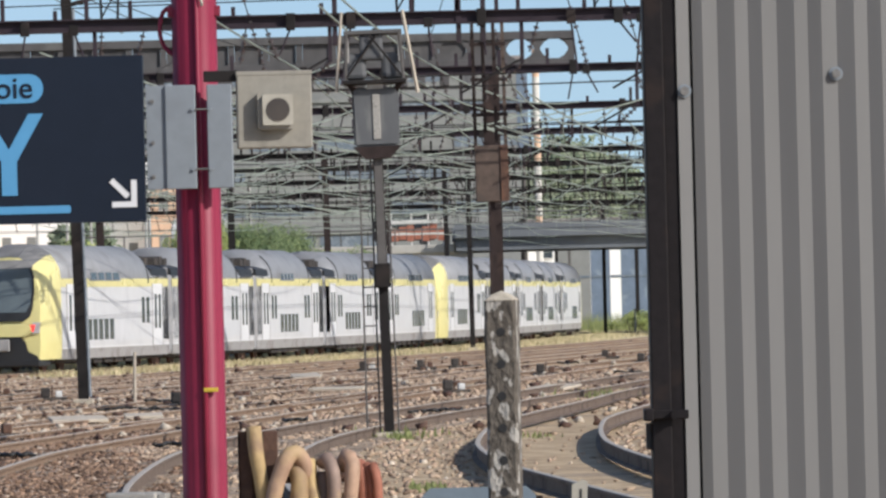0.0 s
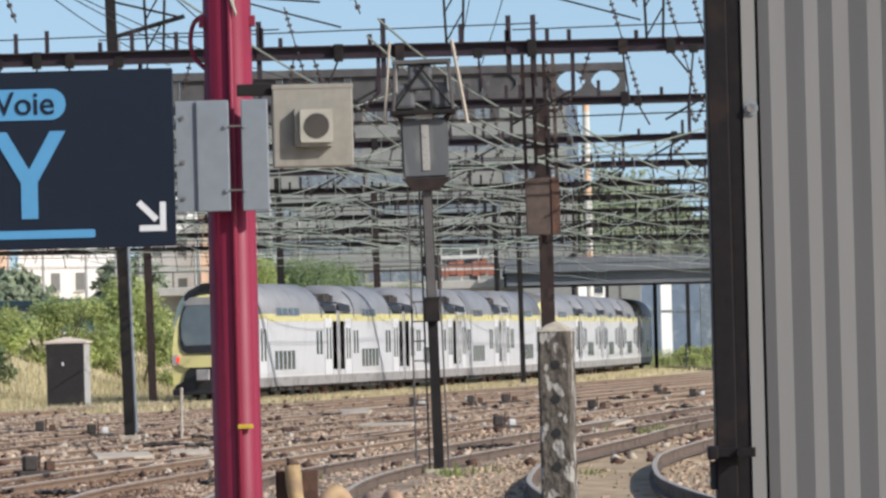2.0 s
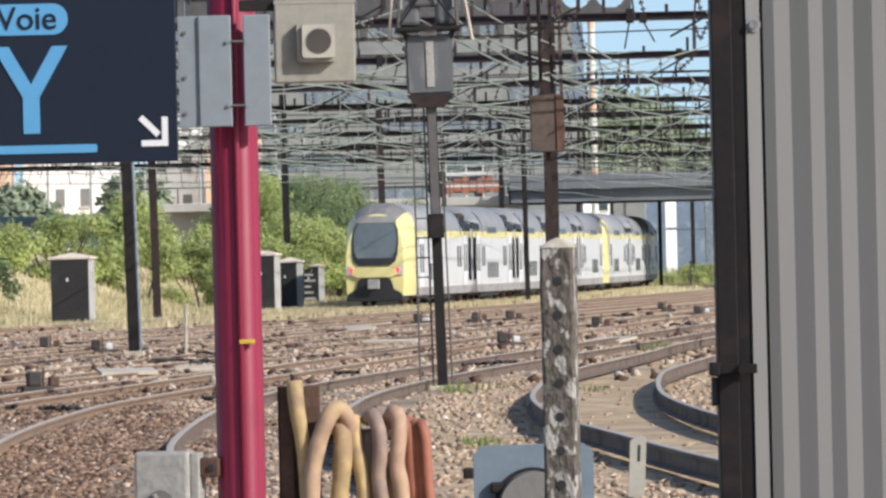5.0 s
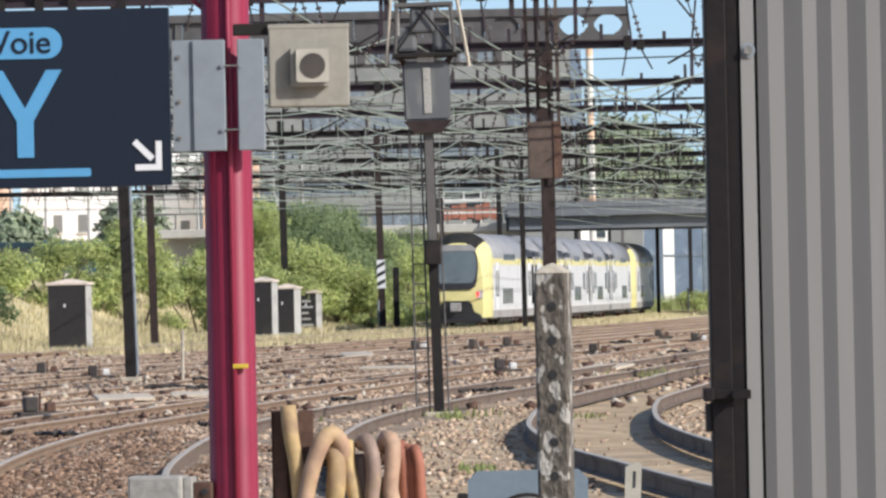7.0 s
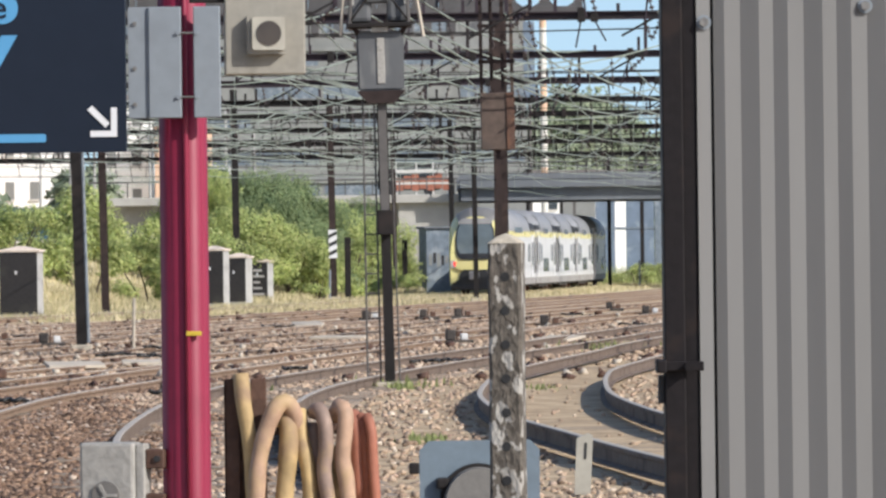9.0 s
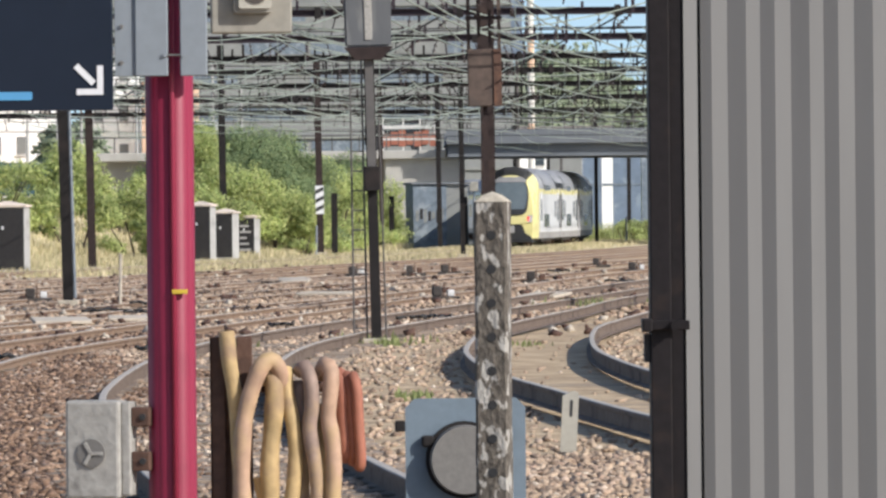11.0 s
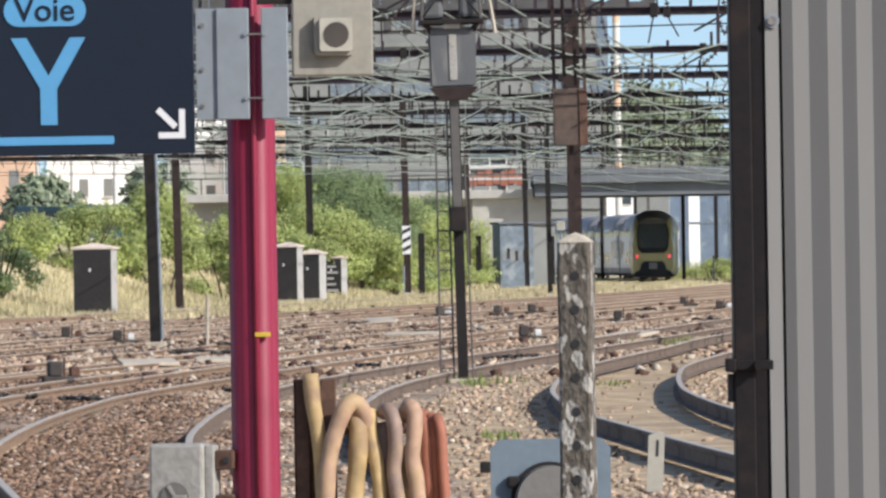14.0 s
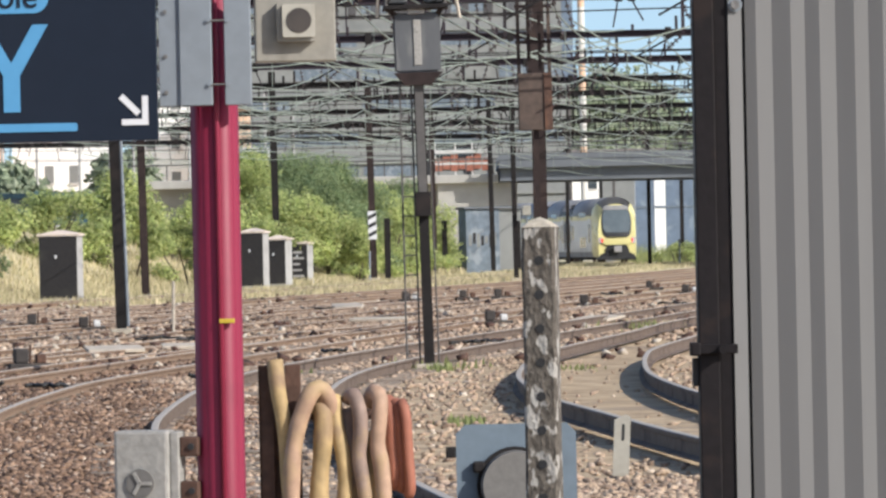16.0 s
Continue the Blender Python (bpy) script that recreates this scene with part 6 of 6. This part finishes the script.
def blades(name, n, place, height, seed, material, label):
    vs, fs = [], []
    rr = random.Random(seed)
    for k in range(n):
        x, y, g = place(rr)
        h = height * rr.uniform(0.4, 1.3)
        a = rr.uniform(0, math.tau)
        w = 0.024 * rr.uniform(0.6, 1.6)
        lx, ly = rr.uniform(-0.3, 0.3) * h, rr.uniform(-0.3, 0.3) * h
        b = len(vs)
        vs += [(x - w * math.cos(a), y - w * math.sin(a), g - 0.04), (x + w * math.cos(a), y + w * math.sin(a), g - 0.04), (x + lx, y + ly, g + h)]
        fs.append((b, b + 1, b + 2))
    me = bpy.data.meshes.new(name)
    me.from_pydata(vs, [], fs)
    me.materials.append(material)
    return tagged(new(name, me), label, "grass", kind="stuff")


def on_bank(r):
    y = r.uniform(205, 345)
    x = main_line(y) - 6.2 - abs(r.gauss(0, 1)) * 4.5
    return x, y, ground_z(x, y)


def by_line(r):
    y = r.uniform(200, 420)
    x = main_line(y) + r.choice((-1, 1)) * r.uniform(1.5, 3.2) + (0 if r.random() < 0.6 else r.uniform(0, 2.5))
    return x, y, ground_z(x, y)


def far_right(r):
    y = r.uniform(395, 470)
    x = r.uniform(13, 32)
    return x, y, ground_z(x, y)


blades("dry_grass", 45000, on_bank, 0.30, 3, M["grass"], "tall dry yellow grass on the bank")
blades("dry_grass", 30000, by_line, 0.20, 4, M["grass"], "short dry grass beside the main track")
blades("weeds", 9000, far_right, 1.1, 5, M["greengrass"], "green weeds under the bridge")


def tuft(cx, cy, n, s, h):
    def place(r):
        return cx + r.gauss(0, s), cy + r.gauss(0, s * 4), ground_z(cx, cy)
    return place


for _k, (_x, _y, _n, _s, _h) in enumerate(((0.05, 87, 60, 0.12, 0.09), (0.25, 59, 70, 0.09, 0.06), (-2.0, 86, 50, 0.1, 0.08), (0.0, 89, 70, 0.3, 0.1), (1.9, 86, 40, 0.2, 0.05), (4.4, 128, 120, 0.5, 0.14))):
    blades("weed_tuft", _n, tuft(_x, _y, _n, _s, _h), _h, 60 + _k, M["greengrass"], "small green weed tuft in the ballast")
for _k, (_x, _y, _w, _h) in enumerate(((15.5, 398, 3.0, 1.2), (18.0, 404, 4.0, 1.5), (21.5, 408, 4.0, 1.9), (16.8, 415, 3.6, 1.4))):
    shrub(_x, _y, _w, _h, 90 + _k)


# ---- bridge over the line ----
def make_bridge():
    e = empty("road_bridge", Matrix(), "long grey road bridge with dark girders over the tracks", "bridge")
    y0, y1 = 364.0, 381.5
    part("deck", box(3.8, 60, y0, y1, 5.75, 6.25, 0.05), M["bridge_dark"], e, "blue-grey deck")
    for k in range(6):
        y = y0 + 0.6 + (y1 - y0 - 1.2) * k / 5
        bm = i_section(bmesh.new(), 0.28, 0.728, 0.05, 3.9, 60)
        bmesh.ops.transform(bm, matrix=Matrix(((0, 0, 1, 0), (1, 0, 0, y), (0, 1, 0, 5.384), (0, 0, 0, 1))), verts=bm.verts)
        bmesh.ops.recalc_face_normals(bm, faces=bm.faces)
        part("girder", bm, M["bridge_dark"], e, "dark steel girder")
    for y in (y0 + 0.05, y1 - 0.05):
        par = part("parapet", box(3.8, 60, y - 0.1, y + 0.1, 6.25, 6.62, 0.02), M["bridge_dark"], e, "grey parapet")
        part("handrail", box(3.8, 60, y - 0.04, y + 0.04, 7.22, 7.30), M["beamgrey"], par)
        for k in range(48):
            part("baluster", box(4.0 + 1.2 * k, 4.06 + 1.2 * k, y - 0.03, y + 0.03, 6.62, 7.22), M["beamgrey"], par)
    # approach and abutment
    g = ground_z(2, 370)
    part("abutment", box(0.2, 4.9, y0 + 2, y1, g - 0.5, 5.0, 0.05), M["bridge"], e, "pale concrete abutment wall")
    part("approach", box(-18.0, 3.8, y0 + 1.5, y1, 4.95, 5.45, 0.05), M["bridge"], e, "concrete approach road")
    part("approach_wall", box(-18.0, 0.2, y0 + 3, y1, g - 0.5, 4.95), M["bridge"], e)
    part("approach_rail", box(-18.0, 3.7, y0 + 1.6, y0 + 1.7, 6.3, 6.4), M["beamgrey"], e)
    for x in (19.5, 27.5):
        for y in (y0 + 2, y1 - 2):
            part("pier", tube((x, y, -0.6), (x, y, 5.02), 0.42, seg=16), M["wall_pale"], e, "round concrete pier")
    for k in range(14):
        x = 3.5 - 1.6 * k
        part("rail_post", box(x - 0.04, x + 0.04, y0 + 1.62, y0 + 1.68, 5.45, 6.3), M["beamgrey"], e)


make_bridge()


def red_barrier():
    e = empty("road_barrier", Matrix.Translation((1.7, 368, 5.45)), "red and white lattice barrier on the bridge approach", "barrier")
    for k in range(7):
        a = -1.6 + 0.46 * k
        part("panel", box(a, a + 0.42, -0.05, 0.05, 0.25 + 0.1 * (k % 2), 1.0 + 0.12 * (k % 3), 0.02), M["wall_brick"], e, "brick-red panel")
        part("stripe", box(a, a + 0.42, -0.058, -0.052, 0.62, 0.74), M["wall_pale"], e)
    part("top_board", box(-1.6, 1.5, -0.04, 0.04, 1.28, 1.5, 0.02), M["wall_pale"], e, "pale top board")
    for a in (-1.6, -0.4, 0.6, 1.5):
        part("post", box(a - 0.05, a + 0.05, 0.06, 0.14, 0, 1.9), M["wall_pale"], e)


red_barrier()


def make_shed():
    x, y = 3.05, 348.0
    g = ground_z(x, y)
    e = empty("shed", Matrix.Translation((x, y, g)) @ pose(0, 0, 0, 0, 0, 10), "small blue-grey sheet shed with faded sprayed marks", "shed")
    part("wall", box(-1.55, 0.35, -1.2, 1.2, -0.1, 3.52, 0.02), M["shed"], e, "blue-grey front wall")
    part("side_wall", box(0.352, 1.6, -1.1, 1.2, -0.1, 3.5, 0.02), M["wall_grey"], e, "grey side wall")
    part("roof", box(-1.68, 1.72, -1.35, 1.35, 3.525, 3.66, 0.03), M["bridge_dark"], e, "dark flat roof")
    for k in range(7):
        a = -1.4 + 0.23 * k
        part("painted_mark", box(a, a + 0.17, -1.206, -1.202, 1.5 + 0.12 * math.sin(k * 2.1), 2.1 + 0.1 * math.sin(k * 1.3)), M["cab_dark"] if k % 2 else M["wall_grey"], e)
    b = part("light_box", box(-0.25, 0.25, -0.2, 0.2, 0, 0.55, 0.03), M["cream"])
    b.matrix_world = Matrix.Translation((5.2, 352, 2.95))
    tagged(b, "pale box lamp on a pole by the shed", "lamp box")
    p = part("pole", tube((5.2, 352, ground_z(5.2, 352)), (5.2, 352, 2.97), 0.06, seg=8), M["galva"])
    p.name = "lamp_pole"
    tagged(p, "thin grey pole by the shed", "pole")


make_shed()


# ---- buildings, trees and hill in the distance ----
def building(x, y, w, d, h, wall, floors, bays, label, roof="roof_far", z0=None, glass="glass_far", flat=True):
    g = (ground_z(x, min(y, 500)) if z0 is None else z0) - 0.3
    e = empty("building", Matrix.Translation((x, y, g)), label, "building", "buildings in the distance")
    part("wall", box(-w / 2, w / 2, 0, d, 0, h), M[wall], e)
    if flat:
        part("roof", box(-w / 2 - 0.3, w / 2 + 0.3, -0.3, d + 0.3, h, h + 0.4), M[roof], e)
    else:
        bm = bmesh.new()
        prism(bm, [(-w / 2 - 0.3, h), (w / 2 + 0.3, h), (0, h + w * 0.28)], -0.3, d + 0.3)
        part("roof", bm, M[roof], e)
    fh, bw = h / floors, w / bays
    for i in range(floors):
        for k in range(bays):
            a, b = -w / 2 + bw * (k + 0.3), i * fh + fh * 0.32
            wd = part("window", box(a, a + bw * 0.36, -0.03, 0.05, b, b + fh * 0.4), M[glass], e)
            part("sill", box(a - 0.05, a + bw * 0.36 + 0.05, -0.14, -0.031, b - 0.12, b - 0.02), M["wall_pale"], wd)
    return e


def ribbon_block(x, y, w, d, h, floors, wall, label, z0=None):
    """A long block with ribbon windows."""
    g = (ground_z(x, 500) if z0 is None else z0) - 0.3
    e = empty("building", Matrix.Translation((x, y, g)), label, "building", "buildings in the distance")
    part("wall", box(-w / 2, w / 2, 0, d, 0, h), M[wall], e)
    fh = h / floors
    for i in range(floors):
        n = int(w / 6)
        for k in range(n):
            a = -w / 2 + w * k / n
            part("window", box(a + 0.25, a + w / n - 0.25, -0.05, 0.05, i * fh + fh * 0.42, i * fh + fh * 0.8), M["shed"] if (k + i) % 3 else M["wall_grey"], e)
        part("ledge", box(-w / 2, w / 2, -0.35, -0.002, i * fh + fh * 0.86, i * fh + fh * 0.98), M[wall], e)
    part("roof", box(-w / 2 - 0.4, w / 2 + 0.4, -0.5, d, h, h + 0.5), M["roof_far"], e)
    return e


ribbon_block(-7.2, 620, 41.0, 16, 26.3, 8, "wall_grey", "long grey office block with ribbon windows")
ribbon_block(19.0, 660, 25.5, 14, 13.2, 4, "wall_grey", "lower grey office block beyond the bridge")
building(-24.5, 410, 6.5, 9, 11.5, "wall_white", 4, 4, "pale rendered apartment house beyond the bank", flat=False, glass="wall_grey")
building(-18.2, 420, 3.4, 8, 10.5, "wall_white", 4, 2, "narrow pale rendered house beyond the bank", glass="wall_grey")
building(-14.2, 416, 3.6, 8, 8.6, "wall_peach", 3, 2, "peach rendered house beyond the bank", flat=False, glass="wall_grey")
building(-31.0, 400, 5.5, 9, 9.5, "wall_peach", 3, 3, "peach rendered house beyond the bank", flat=False, glass="wall_grey")
for _k, (_x, _w, _m) in enumerate(((13.1, 2.58, "wall_grey"), (15.1, 1.38, "bluewall"), (16.2, 0.76, "wall_white"), (17.6, 2.0, "bluewall"), (20.2, 3.1, "shed"), (23.7, 3.8, "bluewall"), (27.9, 4.5, "wall_grey"), (32.4, 4.5, "bluewall"))):
    _e = empty("hoarding", Matrix.Translation((_x, 446, -0.5)), "tall blue, grey or white sheet hoarding by the bridge", "hoarding", "hoardings under the bridge")
    part("sheet", box(-_w / 2, _w / 2, 0, 0.2, 0, 6.5 - 0.3 * (_k % 2)), M[_m], _e)
    part("top_rail", box(-_w / 2, _w / 2, -0.05, -0.004, 4.1, 4.25), M["shed"], _e)
building(14.5, 625, 17.0, 12, 10.5, "wall_white", 2, 6, "bright white low building seen under the bridge")


def far_pole(x, y, h):
    e = empty("lamp_pole", Matrix.Translation((x, y, ground_z(x, y) - 0.1)), "thin pale grey lamp pole beyond the bank", "pole", "lamp poles beyond the bank")
    part("shaft", tube((0, 0, 0), (0, 0, h), 0.11, 0.07, seg=8), M["cab_side"], e)
    part("arm", tube((0, 0, h), (0.9, 0, h + 0.15), 0.05, seg=6), M["cab_side"], e)
    part("lamp", box(0.8, 1.3, -0.12, 0.12, h + 0.08, h + 0.2, 0.02), M["cab_side"], e, "flat lamp head")


for _x, _h in ((-27.2, 8.2), (-25.0, 9.0), (-22.3, 7.6), (-20.4, 9.4), (-18.9, 8.0), (-15.4, 9.2), (-13.1, 8.2), (-10.6, 9.0), (-8.8, 7.4)):
    far_pole(_x, 392, _h)


def banded_pole():
    e = empty("chimney_mast", Matrix.Translation((14.5, 600, -0.5)), "slim pale and peach banded mast beyond the bridge", "mast")
    for k in range(10):
        part("band", tube((0, 0, 2.7 * k), (0, 0, 2.7 * (k + 1)), 0.34, seg=12), M["wall_pale"] if k % 3 else M["wall_peach"], e)
    s = empty("blue_panel", Matrix.Translation((13.2, 602, -0.5)), "tall blue-grey advertising panel on a pole", "panel")
    part("face", box(-0.55, 0.55, 0, 0.4, 17.5, 25.0, 0.03), M["bluewall"], s)
    part("pole", tube((0, 0.2, 0), (0, 0.2, 17.5), 0.2, seg=10), M["greymast"], s)


banded_pole()


def far_tree(x, y, h, w, seed, base=0.0):
    rng = random.Random(seed)
    e = empty("tree", Matrix.Translation((x, y, base)), "broad green tree beyond the bridge", "tree", "trees in the distance")
    clumps = []
    for k in range(16):
        a = rng.uniform(-1, 1)
        zz = rng.uniform(0.3, 0.95) * h
        r = rng.uniform(0.14, 0.24) * h * (1.1 - 0.5 * abs(zz / h - 0.55))
        clumps.append(((a * w * 0.42, rng.uniform(-0.3, 0.3) * w, zz), (r * 1.15, r, r * 0.85)))
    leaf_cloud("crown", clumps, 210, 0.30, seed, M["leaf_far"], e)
    bm = bmesh.new()
    sweep(bm, [(0, 0, -0.5), (0.1, 0, h * 0.3), (0.0, 0.1, h * 0.75)], [0.35, 0.26, 0.08], 8)
    for k in range(5):
        sweep(bm, [(0.05, 0, h * (0.25 + 0.08 * k)), (rng.uniform(-0.2, 0.2) * w, rng.uniform(-0.1, 0.1) * w, h * (0.45 + 0.09 * k)), (rng.uniform(-0.38, 0.38) * w, 0, h * (0.6 + 0.07 * k))], [0.14, 0.09, 0.03], 6)
    part("trunk", bm, M["bark"], e)


for _k, (_x, _y, _h, _w) in enumerate(((16.6, 645, 17.0, 7), (20.4, 650, 15.0, 8), (25.2, 655, 14.0, 10), (30.8, 660, 13.2, 10), (37.0, 660, 12.4, 10), (22.7, 680, 17.0, 8), (19.0, 672, 18.2, 7), (28.7, 685, 14.4, 8),
                                       (-19.8, 400, 7.6, 2.4), (-12.0, 405, 7.0, 2.6), (-27.0, 392, 7.0, 3.0))):
    far_tree(_x, _y, _h, _w, 200 + _k, -0.5)


def parked(x, y, z, key, label):
    e = empty("van", Matrix.Translation((x, y, z)), label, "van", "vehicles beyond the bank")
    bm = prism(bmesh.new(), [(-1.9, 0.35), (1.9, 0.35), (1.9, 1.0), (1.5, 1.9), (-1.7, 2.0), (-1.9, 1.6)], -0.9, 0.9)
    bmesh.ops.bevel(bm, geom=bm.edges[:], offset=0.08, segments=2, affect="EDGES")
    part("body", bm, M[key], e)
    part("side_window", box(-0.9, 1.3, -0.93, -0.905, 1.2, 1.7), M["glass_far"], e)
    for a in (-1.2, 1.2):
        part("wheel", tube((a, -0.92, 0.35), (a, -0.7, 0.35), 0.35, seg=14), M["dark"], e)
        part("wheel", tube((a, 0.7, 0.35), (a, 0.92, 0.35), 0.35, seg=14), M["dark"], e)


parked(-11.2, 372, 5.45, "motorbox", "white van on the bridge approach")
parked(-17.6, 300, ground_z(-17.6, 300), "teal", "dark teal van parked beyond the shrubs")
parked(-20.4, 304, ground_z(-20.4, 304), "teal", "dark teal van parked beyond the shrubs")
parked(0.9, 374, 5.45, "cab_dark", "dark van on the bridge approach")


def make_hill():
    bm = bmesh.new()
    xs = [-1400 + 70 * k for k in range(41)]
    rows = []
    for j, y in enumerate((760, 900, 1100, 1500)):
        rows.append([bm.verts.new((x, y, (-2, 6, 13, -4)[j] + (4 * noise.noise((x * 0.006, y * 0.004, 2)) if j in (1, 2) else 0))) for x in xs])
    for a, b in zip(rows, rows[1:]):
        for k in range(len(xs) - 1):
            bm.faces.new((a[k], a[k + 1], b[k + 1], b[k]))
    o = part("backdrop_hill", bm, M["hill"], smooth=True)
    tagged(o, "low wooded hill on the horizon", "hill", kind="structure")


make_hill()

motions()
